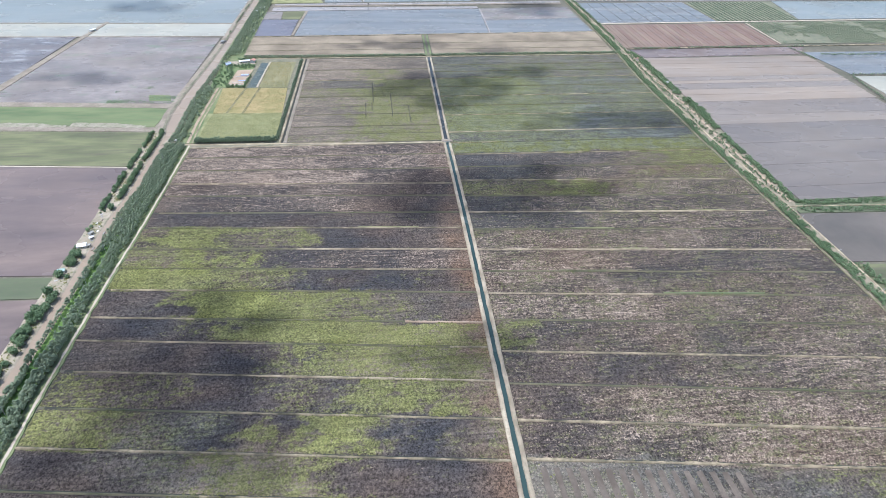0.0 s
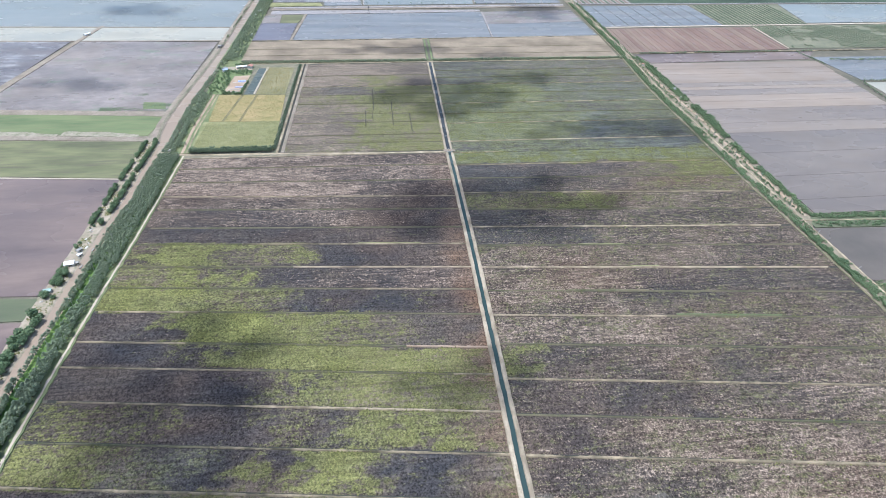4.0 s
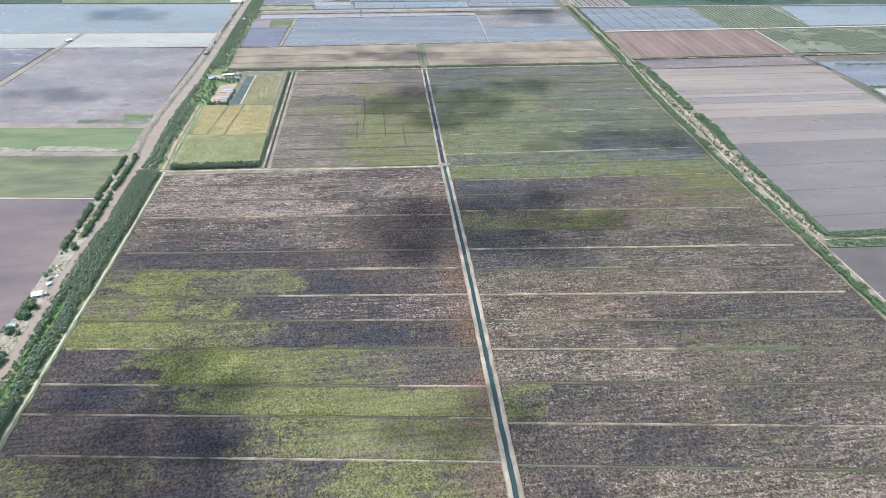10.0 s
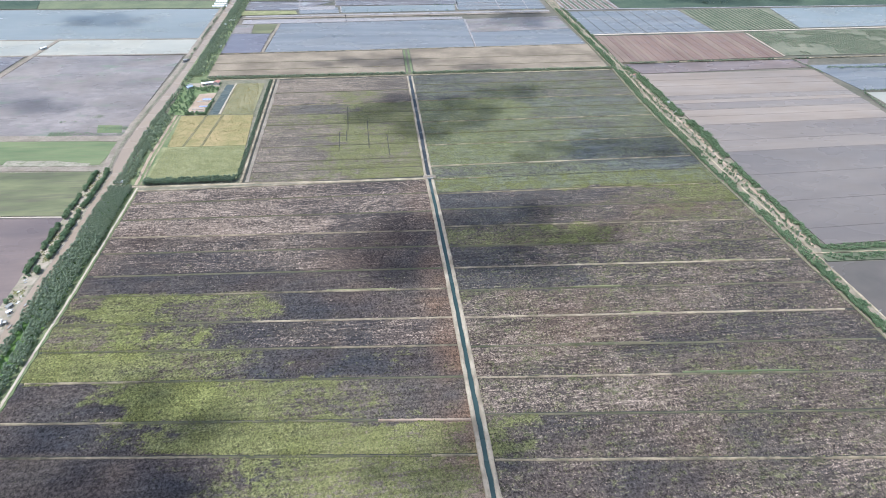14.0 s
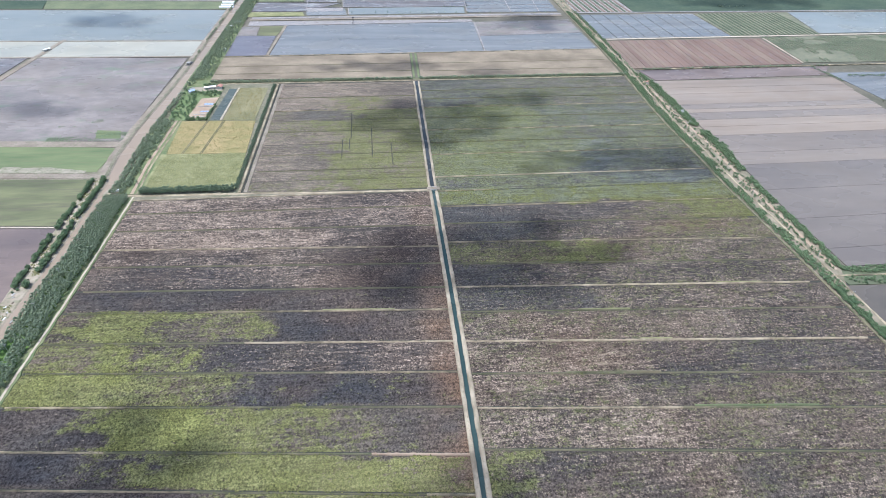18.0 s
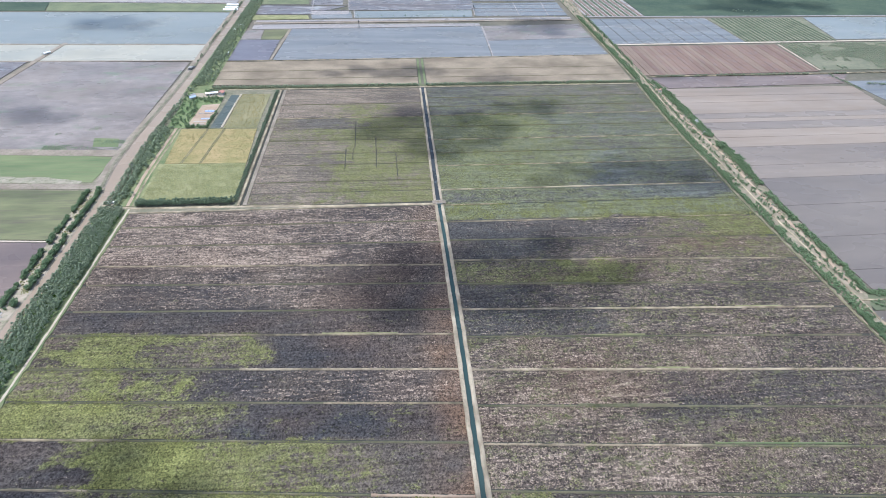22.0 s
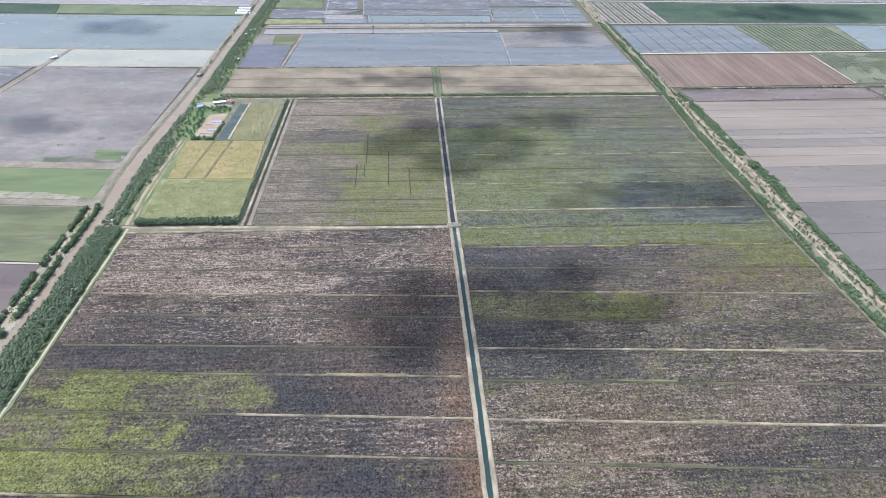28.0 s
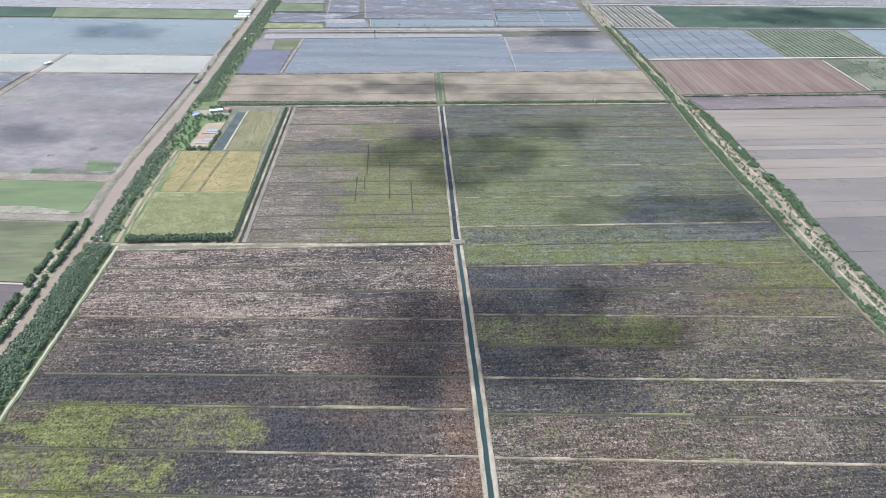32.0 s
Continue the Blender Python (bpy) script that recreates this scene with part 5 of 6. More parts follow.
def grove(name, points, h, r, material, label, category="trees", tall=True, n=7, cards=14):
    """Many trees far off, joined into one."""
    verts, faces = [], []
    for x, y in points:
        s = rng.uniform(0.75, 1.2)
        v, f = crown_data(h * s, r * s, tall, n, cards)
        k = len(verts)
        verts += [(a + x, b + y, c * 0.95 + 0.25) for a, b, c in v]
        faces += [tuple(k + i for i in q) for q in f]
    return tagged(new(name, mesh_of(name, verts, faces, material)), label, category, kind="stuff")


def lane(y):
    return np.interp(y, (-700, -330, -200, 10), (-322, -317.5, -315.5, -312))


many = []
for y in np.arange(-560, 9, 2.6):
    w0, e1 = float(river_x(y) + river_half(y)) + 0.8, float(path_x(y)) - 3.2
    cols = [x for x in np.arange(w0, e1 + 0.5, 2.4) if y > -190 or abs(x - float(lane(y))) > 2.4]
    for x in cols:
        p = (x + rng.uniform(-0.8, 0.8), y + rng.uniform(-1.2, 1.2))
        if -385 < y < -318:
            tree(BELT_KIND, *p, scale=rng.uniform(0.75, 1.12), label="slender dark green tree in a planted belt", group="trees of the river belt")
        else:
            many.append(p)
grove("tree_belt", many, 6.2, 1.75, M_LEAF, "dense planted belt of dark green trees beside the river", n=9, cards=40)

# west bank trees and scrub
for y in np.arange(-430, 46, 3.0):
    xr, xf = float(river_x(y) - river_half(y)) - 2.2, -344.0
    u = value_noise(y, 3.0, 16.0, 41)
    if y > -130:
        for x in (xr - 0.4, xf):
            if value_noise(y, x, 14.0, 43) > (0.44 if y < -30 else 0.30):
                tree(BROAD_KIND, x + rng.uniform(-0.9, 0.9), y + rng.uniform(-1, 1), scale=rng.uniform(0.55, 0.85), label="leafy tree on the sandy river bank", group="trees of the west bank")
    elif y < -196 and u > (0.2 if y > -215 else 0.36):
        for x in (xr - 1.0, (xr + xf) / 2 - 1):
            if rng.uniform() < 0.75 and not (-228 < y < -216 and x < -336) and not (-262 < y < -250 and x < -339):
                tree(BROAD_KIND, x + rng.uniform(-1.5, 1.5), y + rng.uniform(-1, 1), scale=rng.uniform(0.65, 1.1), label="broad leafy tree on the river bank", group="trees of the west bank")
    elif u > 0.5:
        tree(LOW_KIND, xf + rng.uniform(-1, 5), y, scale=rng.uniform(0.6, 1.1), name="shrub", label="low shrub on the sandy bank", group="shrubs of the west bank")

# trees along the river further north, in two rows with a lane between
pts = []
for y in np.arange(16, 900, 3.2):
    e = float(river_x(y) + river_half(y)) + 2.0
    for off in (0.0, 2.8) if y < 300 else (0.0, 3.0, 6.0):
        if (y > 262 and y < 330 and rng.uniform() < 0.7) or rng.uniform() < 0.06:
            continue
        pts.append((e + off + rng.uniform(-0.8, 0.8), y + rng.uniform(-1, 1)))
    if y < 190:
        pts += [(e + 7.6 + rng.uniform(-1.0, 1.0), y + rng.uniform(-1, 1)), (e + 10.0 + rng.uniform(-1.0, 1.0), y + rng.uniform(-1, 1))]
        for off in (13.5, 17.0):
            if e + off < np.interp(y, (14, 60, 99, 190), (-297, -300, -289, -293)) and rng.uniform() < (0.1 if y < 80 else 0.55):
                pts.append((e + off + rng.uniform(-1.5, 1.5), y))
    if y > 330:
        for off in (9.0, 12.0, 16.0, 21.0):
            if rng.uniform() < 0.6:
                pts.append((e + off + rng.uniform(-2, 2), y))
grove("tree_belt", pts, 5.4, 2.0, M_LEAF, "rows of dark green trees along the river", n=9, cards=16)
pts = [(float(river_x(y) - river_half(y)) - 2.5 + rng.uniform(-1, 1), y) for y in np.arange(420, 800, 3.4) if value_noise(y, 0.0, 30.0, 5) > 0.42]
grove("tree_belt", pts, 4.0, 1.6, M_LEAF, "thin scrub along the far river levee", n=6, cards=10)

# hedges and northern tree line
pts = [(x + rng.uniform(-0.7, 0.7), 12.6 + dy + rng.uniform(-0.5, 0.5)) for x in np.arange(-290, -200, 2.0) for dy in (0, 2.2, 4.4)]
grove("hedge", pts, 6.3, 2.0, M_HEDGE, "thick clipped dark green hedge along the farm road", "hedge", n=10, cards=16)
pts = [(float(np.interp(y, (10, 312), (-199.5, -194.0))) + dx + rng.uniform(-0.5, 0.5), y + rng.uniform(-0.6, 0.6)) for y in np.arange(18, 310, 2.3) for dx in (-0.9, 1.1)]
grove("hedge", pts, 3.5, 1.4, M_HEDGE, "thick dark green hedge on the plantation edge", "hedge", n=9, cards=12)
pts = [(x + rng.uniform(-1, 1), float(line_y(324, x)) + rng.uniform(0, 4.5)) for x in np.arange(-282, 330, 2.3) if not 2 < x < 12 for _ in (0, 1)]
grove("tree_line", pts, 3.8, 1.7, M_LEAF, "long row of green bushes and trees across the fields", "trees", n=8, cards=12)
pts = [(rng.uniform(-288, -263), rng.uniform(190.5, 195)) for _ in range(40)] + [(rng.uniform(-309, -291), rng.uniform(196, 300)) for _ in range(75)] + [(rng.uniform(-292, -286), rng.uniform(198, 285)) for _ in range(30)] + [(rng.uniform(-288, -262), rng.uniform(268, 287)) for _ in range(40)] + [
    (float(np.interp(y, (196, 262), (-264.5, -259))) + rng.uniform(-1, 1), y) for y in np.arange(198, 240, 2.0)] + [(rng.uniform(-290, -262), rng.uniform(306, 312)) for _ in range(24)]
grove("garden_trees", pts, 3.6, 1.6, M_LEAF2, "garden trees and shrubs round the settlement", n=9, cards=14)

# trees of the wooded road
pts, low = [], []
for y in np.arange(-400, 700, 2.6):
    x0, w = float(road_x(y)), float(road_wide(y))
    for off in (2.2, 4.8, 7.4, 10.0, 12.2):
        if value_noise(y, off, 9.0, 61) > (0.22 if off < 6 else 0.46):
            p = (x0 + off + rng.uniform(-0.9, 0.9), y + rng.uniform(-1.2, 1.2))
            if -262 < y < -180 and off < 8:
                tree(BROAD_KIND, *p, scale=rng.uniform(0.42, 0.68), label="small leafy tree beside the sandy road", group="trees of the wooded road")
            elif off < 8:
                pts.append(p)
            else:
                low.append(p)
    if y > -158 and value_noise(y, 5.0, 8.0, 63) > 0.45:
        low.append((x0 + rng.uniform(17.5, 21.0), y))
    if -158 < y < 340:
        low += [(x0 + u, y + rng.uniform(-1, 1)) for u in rng.uniform(16.8, max(w - 3, 18), int(rng.integers(1, 4)))]
    if -158 < y < 345:
        a = float(np.interp(y, (-158, 0, 100, 340), (22, 26, 29, 20))) + 4.0
        dense = value_noise(y, 8.0, 26.0, 67) > (0.30 if y < -20 else 0.36)
        for k in range(5 if dense else 0):
            p = (x0 + rng.uniform(a, max(a + 1, w - 1.0)), y + rng.uniform(-1.4, 1.4))
            (low if y < -20 and k % 2 else pts).append(p)
    elif y >= 345:
        if value_noise(y, 8.0, 26.0, 67) > 0.5:
            pts.append((x0 + w * rng.uniform(0.75, 1.0), y))
    elif y < -262:
        for k in range(3):
            (low if k else pts).append((x0 + rng.uniform(17, 25), y + rng.uniform(-1, 1)))
big = [(float(road_x(y) + road_wide(y)) - rng.uniform(0.5, 8.5), y + rng.uniform(-1.5, 1.5)) for y in np.arange(52, 122, 2.2) for _ in (0, 1)] + [(float(road_x(y) + road_wide(y)) - rng.uniform(1, 6), y) for y in np.arange(150, 176, 3.0)] + [
    (float(road_x(y) + road_wide(y)) - rng.uniform(1, 6), y) for y in np.arange(268, 300, 3.0)]
grove("road_trees", big, 6.2, 2.3, M_LEAF2, "thick clumps of taller trees on the levee", tall=False, n=11, cards=24)
grove("road_trees", pts, 3.9, 1.8, M_LEAF2, "ragged row of trees beside the dirt road", tall=False, n=9, cards=14)
low += [(x, float(np.interp(x, (330, 900), (-157.5, -166))) + rng.uniform(-6.0, 3.0)) for x in np.arange(338, 640, 1.3) for _ in (0, 1, 2)]
low += [(x, float(np.interp(x, (330, 900), (-173, -194))) + rng.uniform(-4.0, 4.5)) for x in np.arange(334, 640, 0.9)]
grove("scrub", low, 2.2, 1.3, M_LEAF2, "low green scrub along the levee roads", "shrubs", tall=False, n=8, cards=14)
pts = [(x, float(np.interp(x, (356, 1000), (352, 372))) + rng.uniform(-1.5, 1.5)) for x in np.arange(358, 690, 3.0) if value_noise(x, 0.0, 20.0, 71) > 0.35]
pts += [(x, 312 + rng.uniform(-2, 2)) for x in np.arange(690, 900, 3.0)] + [(float(np.interp(y, (110, 215), (648, 672))) + rng.uniform(-2, 2), y) for y in np.arange(70, 214, 4.0)] + [
    (x, 211 + rng.uniform(-1, 1)) for x in np.arange(676, 760, 6.0)] + [(float(np.interp(y, (215, 360), (670, 655))) + rng.uniform(-1, 1), y) for y in np.arange(290, 356, 4.0)]
grove("far_shrubs", pts, 3.4, 2.0, M_LEAF, "scattered shrubs and trees along the far dykes", tall=False, n=7, cards=10)
pts = [(float(x), float(y)) for x in np.arange(668, 990, 8.0) for y in np.arange(384, 524, 3.2) if value_noise(x, y, 36.0, 81) > 0.40]
grove("orchard", pts, 2.6, 1.8, M_LEAF, "rows of small orchard trees", tall=False, n=4, cards=6)

pts = [(x, 742 + rng.uniform(-1, 1)) for x in np.arange(96, 150, 7.0)] + [(x, 700 + rng.uniform(-2, 2)) for x in np.arange(-90, 320, 23.0)] + [(rng.uniform(700, 760), rng.uniform(740, 760)) for _ in range(12)] + [(rng.uniform(345, 372), y) for y in np.arange(690, 880, 5.0)]
grove("far_shrubs", pts, 3.0, 1.8, M_LEAF, "dark bushes dotted along the far dykes", tall=False, n=6, cards=8)

# ---- loose growth on the main fields ----
def tufts(name, x, y, size, species, label, material=M_TUFT):
    """Small ragged tufts, each a four-sided tent of stems."""
    n = len(x)
    a = rng.uniform(0, 1.57, n)
    verts = np.zeros((n, 5, 3))
    for k in range(4):
        rr = size * rng.uniform(0.45, 1.25, n)
        verts[:, k, 0] = x + rr * np.cos(a + k * 1.5708)
        verts[:, k, 1] = y + rr * 0.8 * np.sin(a + k * 1.5708)
        verts[:, k, 2] = 0.45
    verts[:, 4, 0], verts[:, 4, 1] = x + size * rng.uniform(-0.4, 0.4, n), y + size * rng.uniform(-0.4, 0.4, n)
    verts[:, 4, 2] = 0.6 + size * rng.uniform(0.5, 1.1, n)
    k = np.arange(n)[:, None] * 5
    faces = np.concatenate([k + np.array([(i, (i + 1) % 4, 4)]) for i in range(4)], 1).reshape(-1, 3)
    me = bpy.data.meshes.new(name)
    me.vertices.add(n * 5)
    me.vertices.foreach_set("co", verts.ravel())
    me.loops.add(len(faces) * 3)
    me.loops.foreach_set("vertex_index", faces.ravel().astype(np.int32))
    me.polygons.add(len(faces))
    me.polygons.foreach_set("loop_start", np.arange(0, len(faces) * 3, 3, dtype=np.int32))
    me.update()
    me.validate()
    me.attributes.new("species", "FLOAT", "POINT").data.foreach_set("value", np.repeat(species, 5).astype(np.float32))
    me.materials.append(material)
    return tagged(new(name, me), label, "weeds", kind="stuff")


def scatter(x0, x1, y0, y1, count):
    x, y = rng.uniform(x0, x1, count), rng.uniform(y0, y1, count)
    green, lush, straw, bare, gold, pool_haze, rust = cover_at(x, y)
    lumps = value_noise(x * 0.5, y, 5.0, 91)
    ps = 0.6 * np.clip(straw - 0.25, 0, 1) * np.clip((lumps - 0.35) * 3.0, 0, 1)
    pg = np.clip(green - 0.2, 0, 1) * np.clip((value_noise(x, y, 9.0, 92) - 0.35) * 3.0, 0, 1) * 0.9 * (1 - np.minimum(bare * 1.3, 1)) ** 2
    draw = rng.uniform(0, 1, count)
    keep = draw < np.maximum(ps, pg)
    spec = (pg > ps * rng.uniform(0.4, 1.6, count)).astype(float)
    clear = (np.abs(x - canal_x(y)) > 6) & (x > path_x(y) + 4) & (x < road_x(y) - 3)
    keep &= clear
    x, y, spec = x[keep], y[keep], spec[keep]
    size = rng.uniform(0.22, 0.58, len(x)) * np.where(spec > 0.5, 1.4, 1.0)
    return x, y, size, spec


tufts("stubble_tufts", *scatter(-300, 0, -480, -3, 330000), "dry straw tufts and weeds over the fallow field")
tufts("stubble_tufts", *scatter(-5, 315, -480, 0, 330000), "pale straw tufts over the fallow field")
tufts("stubble_tufts", *scatter(-186, 315, 8, 316, 160000), "weed tufts over the green field")

def crop(name, x0, x1, y0, y1, count, lo, hi, label, material=M_CROP):
    x, y = rng.uniform(x0, x1, count), rng.uniform(y0, y1, count)
    keep = (value_noise(x, y, 2.2, 33) > rng.uniform(0.2, 0.6, count)) & (x > np.interp(y, (17, 98, 188), (-290, -289, -290)))
    x, y = x[keep], y[keep]
    ob = tufts(name, x, y, rng.uniform(0.3, 0.75, len(x)), rng.uniform(lo, hi, len(x)), label, material)
    ob.location.z = 0.4
    return ob


crop("crop_plants", -290, -202, 18, 96, 15000, 0.55, 0.9, "leafy pale green crop plants")
crop("crop_plants", -294, -204, 100, 186, 4000, 0.45, 0.7, "ripening yellowish crop plants", M_CROP_GOLD)
crop("crop_plants", -243, -206, 190, 298, 1800, 0.5, 0.9, "weeds on the plot beside the pond", M_CROP_GOLD)
x, y = rng.uniform(-345, -332, 2600), rng.uniform(-430, 48, 2600)
keep = (value_noise(x, y, 9.0, 44) > 0.5) & (x < river_x(y) - river_half(y) - 0.5)
tufts("bank_weeds", x[keep], y[keep], rng.uniform(0.5, 1.3, keep.sum()), rng.uniform(0.8, 1.0, keep.sum()), "green weeds on the sandy river bank")

x, y = rng.uniform(-430, -342, 9000), rng.uniform(138, 200, 9000)
keep = value_noise(x * 0.4, y, 12.0, 46) - (y - 138) / 160 > rng.uniform(0.38, 0.62, 9000)
tufts("mudflat_weeds", x[keep], y[keep], rng.uniform(0.3, 0.8, keep.sum()), rng.uniform(0.85, 1.0, keep.sum()), "thin green weeds on the drying mudflat", M_HEDGE)

# ---- buildings and small things ----
def house(name, x, y, turn, w, d, h, roof_mat, label, rise=0.9, over=0.5, doors=1, z=0.6):
    """A gabled farm building with walls, roof slopes, door and windows."""
    ob = thing(name, label, "house", pose(x, y, z, 0, 0, turn))
    bm = bmesh.new()
    box(bm, -w / 2, w / 2, -d / 2, d / 2, -0.4, h)
    part("wall", bm, M_WALL, ob)
    for s in (-1, 1):
        bm = bmesh.new()
        prof = [(0, h + rise), (s * (d / 2 + over), h - 0.12), (s * (d / 2 + over), h - 0.02), (0, h + rise + 0.1)]
        lo = [bm.verts.new((-w / 2 - over, a, b)) for a, b in prof]
        hi = [bm.verts.new((w / 2 + over, a, b)) for a, b in prof]
        bm.faces.new(lo)
        bm.faces.new(hi[::-1])
        for i in range(4):
            j = (i + 1) % 4
            bm.faces.new((lo[j], lo[i], hi[i], hi[j]))
        bmesh.ops.recalc_face_normals(bm, faces=bm.faces)
        part("roof", bm, roof_mat, ob)
    for s in (-1, 1):
        bm = bmesh.new()
        a = [bm.verts.new((s * w / 2, -d / 2, h)), bm.verts.new((s * w / 2, d / 2, h)), bm.verts.new((s * w / 2, 0, h + rise))]
        b = [bm.verts.new((s * (w / 2 - 0.15), p.co.y, p.co.z)) for p in a]
        bm.faces.new(a)
        bm.faces.new(b[::-1])
        for i in range(3):
            bm.faces.new((a[i], b[i], b[(i + 1) % 3], a[(i + 1) % 3]))
        part("gable", bm, M_WALL, ob)
    for i in range(doors):
        bm = bmesh.new()
        cx = (i + 0.5) / doors * w - w / 2
        box(bm, cx - 0.45, cx + 0.45, -d / 2 - 0.06, -d / 2 + 0.02, 0, 2.0)
        part("door", bm, M_WOOD, ob)
        bm = bmesh.new()
        box(bm, cx + 0.9, cx + 1.9, -d / 2 - 0.05, -d / 2 + 0.02, 0.9, 1.9)
        part("window", bm, M_GLASS, ob)
    return ob


house("farmhouse", -338.6, -187.5, 12, 6.8, 5.0, 2.6, M_WHITE, "small riverside house with a bright white sheet roof", 1.0)
house("shed", -333.8, -186.5, 10, 3.0, 2.6, 2.0, M_TIN, "little tin-roofed lean-to beside the white house", 0.3, 0.2)
house("shed", -342.0, -222.0, 14, 5.4, 3.6, 2.2, M_TEAL, "long shed with a faded teal roof", 0.5, 0.3)
house("shed", -338.5, -168.0, 62, 4.5, 3.0, 2.1, M_TIN, "small grey shed on the sandy bank", 0.4, 0.2)
house("shed", -335.8, -175.0, 50, 3.2, 2.6, 2.0, M_WHITE, "small white-roofed hut on the sandy bank", 0.4, 0.2)
house("farm_building", -279.5, 298.0, 14, 15.0, 5.0, 3.0, M_WHITE, "long white-roofed farm building", 1.0, 0.6, 4)
house("farm_building", -301.0, 284.0, 40, 8.0, 5.0, 3.0, M_BLUE_PALE, "white farm building with a pale bluish roof", 1.1, 0.5, 2)
house("farm_building", -303.0, 291.0, 60, 8.0, 4.5, 2.8, M_TIN, "grey outbuilding with a rusty tin roof", 0.7, 0.4)
house("farmhouse", -267.0, 299.0, 80, 8.0, 6.5, 3.4, M_TILE, "small house with a faded red tile roof", 1.6, 0.6)
house("hut", -561.0, 473.0, 60, 11.0, 5.0, 2.8, M_WHITE, "white hut on the dyke road", 0.8, 0.4)
house("hut", -296.0, 628.0, 10, 9.0, 6.0, 3.0, M_WHITE, "white hut near the far river trees", 0.9, 0.4, z=0.4)
house("hut", -303.0, 600.0, 80, 7.0, 5.0, 3.0, M_WHITE, "white roofed hut among the river trees", 0.9, 0.4, z=0.4)
house("hut", -290.5, 470.0, 80, 6.0, 4.0, 2.6, M_WHITE, "little white hut at the paddy corner", 0.7, 0.4, z=0.3)
house("hut", 352.0, 183.0, 60, 8.0, 4.5, 2.6, M_TIN, "grey roofed hut between road and paddy", 0.7, 0.4)
house("hut", 350.0, 294.0, 50, 7.0, 4.5, 2.6, M_TILE, "red roofed hut beside the dirt road", 0.9, 0.4)
house("hut", 347.0, 150.0, 70, 3.6, 3.0, 2.2, M_TIN, "small grey hut beside the dirt road", 0.5, 0.3)


def court(x, y, w, d, label):
    """A blue tarpaulin pen: low frame, lined basin, posts."""
    ob = thing("lined_tank", label, "tank", pose(x, y, 0.66, 0, 0, 2), "blue tanks in the yard")
    bm = bmesh.new()
    box(bm, -w / 2, w / 2, -d / 2, d / 2, 0, 0.25, 0.04)
    part("liner", bm, M_BLUE, ob)
    for k in range(3):
        bm = bmesh.new()
        cx = (k + 0.5) / 3 * w - w / 2
        box(bm, cx - w * 0.13, cx + w * 0.13, -d * 0.32, d * 0.32, 0.25, 0.33)
        part("basin", bm, M_BLUE_PALE, ob, "pale water surface of the tank")
    for sx in (-1, 1):
        for sy in (-1, 1):
            bm = bmesh.new()
            rod(bm, (sx * w / 2, sy * d / 2, -0.1), (sx * w / 2, sy * d / 2, 1.4), 0.06, 0.06, 6)
            part("post", bm, M_WOOD, ob)
    return ob


court(-270.5, 242.0, 11.0, 6.0, "row of small tanks lined with blue sheet")
court(-270.5, 218.0, 11.0, 3.6, "row of small tanks lined with blue sheet")
for x, y, w in ((-275.5, 208.0, 15.0), (-274.0, 234.0, 16.0), (-276.0, 200.5, 15.0)):
    ob = thing("drying_rack", "low pale drying rack on the orange yard", "rack", pose(x, y, 0.6, 0, 0, 2), "racks in the yard")
    bm = bmesh.new()
    box(bm, -w / 2, w / 2, -0.7, 0.7, 0.7, 0.8)
    part("deck", bm, M_CONC, ob)
    for k in (-0.45, 0.45):
        bm = bmesh.new()
        box(bm, k * w - 0.08, k * w + 0.08, -0.6, 0.6, -0.1, 0.7)
        part("leg", bm, M_WOOD, ob)

# greenhouses far off on the north-west
for k, (xa, xb, yy) in enumerate(((-350, -327, 780), (-349, -324, 759), (-350, -322, 742))):
    ob = thing("greenhouse", "long white plastic greenhouse tunnel", "greenhouse", pose((xa + xb) / 2, yy, 0.5), "greenhouses by the far river")
    bm = bmesh.new()
    w, n = (xb - xa) / 2, 10
    ring = [(3.2 * math.cos(math.pi * i / n), 3.0 * math.sin(math.pi * i / n)) for i in range(n + 1)]
    lo = [bm.verts.new((-w, a, b)) for a, b in ring]
    hi = [bm.verts.new((w, a, b)) for a, b in ring]
    for i in range(n):
        bm.faces.new((lo[i], hi[i], hi[i + 1], lo[i + 1]))
    bm.faces.new(lo)
    bm.faces.new(hi[::-1])
    bmesh.ops.recalc_face_normals(bm, faces=bm.faces)
    part("cover", bm, M_WHITE, ob)
    for s in (-1, 1):
        bm = bmesh.new()
        box(bm, s * w - 0.05, s * w + 0.05, -0.9, 0.9, 0, 2.0)
        part("door", bm, M_TIN, ob)


def power_pole(x, y, turn, h=9.0):
    ob = thing("power_pole", "pale concrete power pole with one cross arm", "pole", pose(x, y, 0.5, 0, 0, turn), "poles of the power line")
    bm = bmesh.new()
    rod(bm, (0, 0, -0.5), (0, 0, h), 0.19, 0.12, 8)
    part("mast", bm, M_CONC, ob)
    bm = bmesh.new()
    box(bm, -1.1, 1.1, -0.07, 0.07, h - 0.7, h - 0.55)
    part("cross_arm", bm, M_CONC, ob)
    for k in (-1.0, 0.0, 1.0):
        bm = bmesh.new()
        rod(bm, (k, 0, h - 0.55 if k else h), (k, 0, h - 0.25 if k else h + 0.3), 0.06, 0.05, 6)
        part("insulator", bm, M_WHITE, ob)
    return ob


for y in range(-493, 10, 42):
    power_pole(float(lane(y)), y, 4)
for y in range(40, 640, 44):
    power_pole(float(river_x(y) + river_half(y)) + 6.0, y, 0)
for y in range(-360, 520, 55):
    power_pole(float(road_x(y) + road_wide(y) * 0.5), y, 0, 8.0)


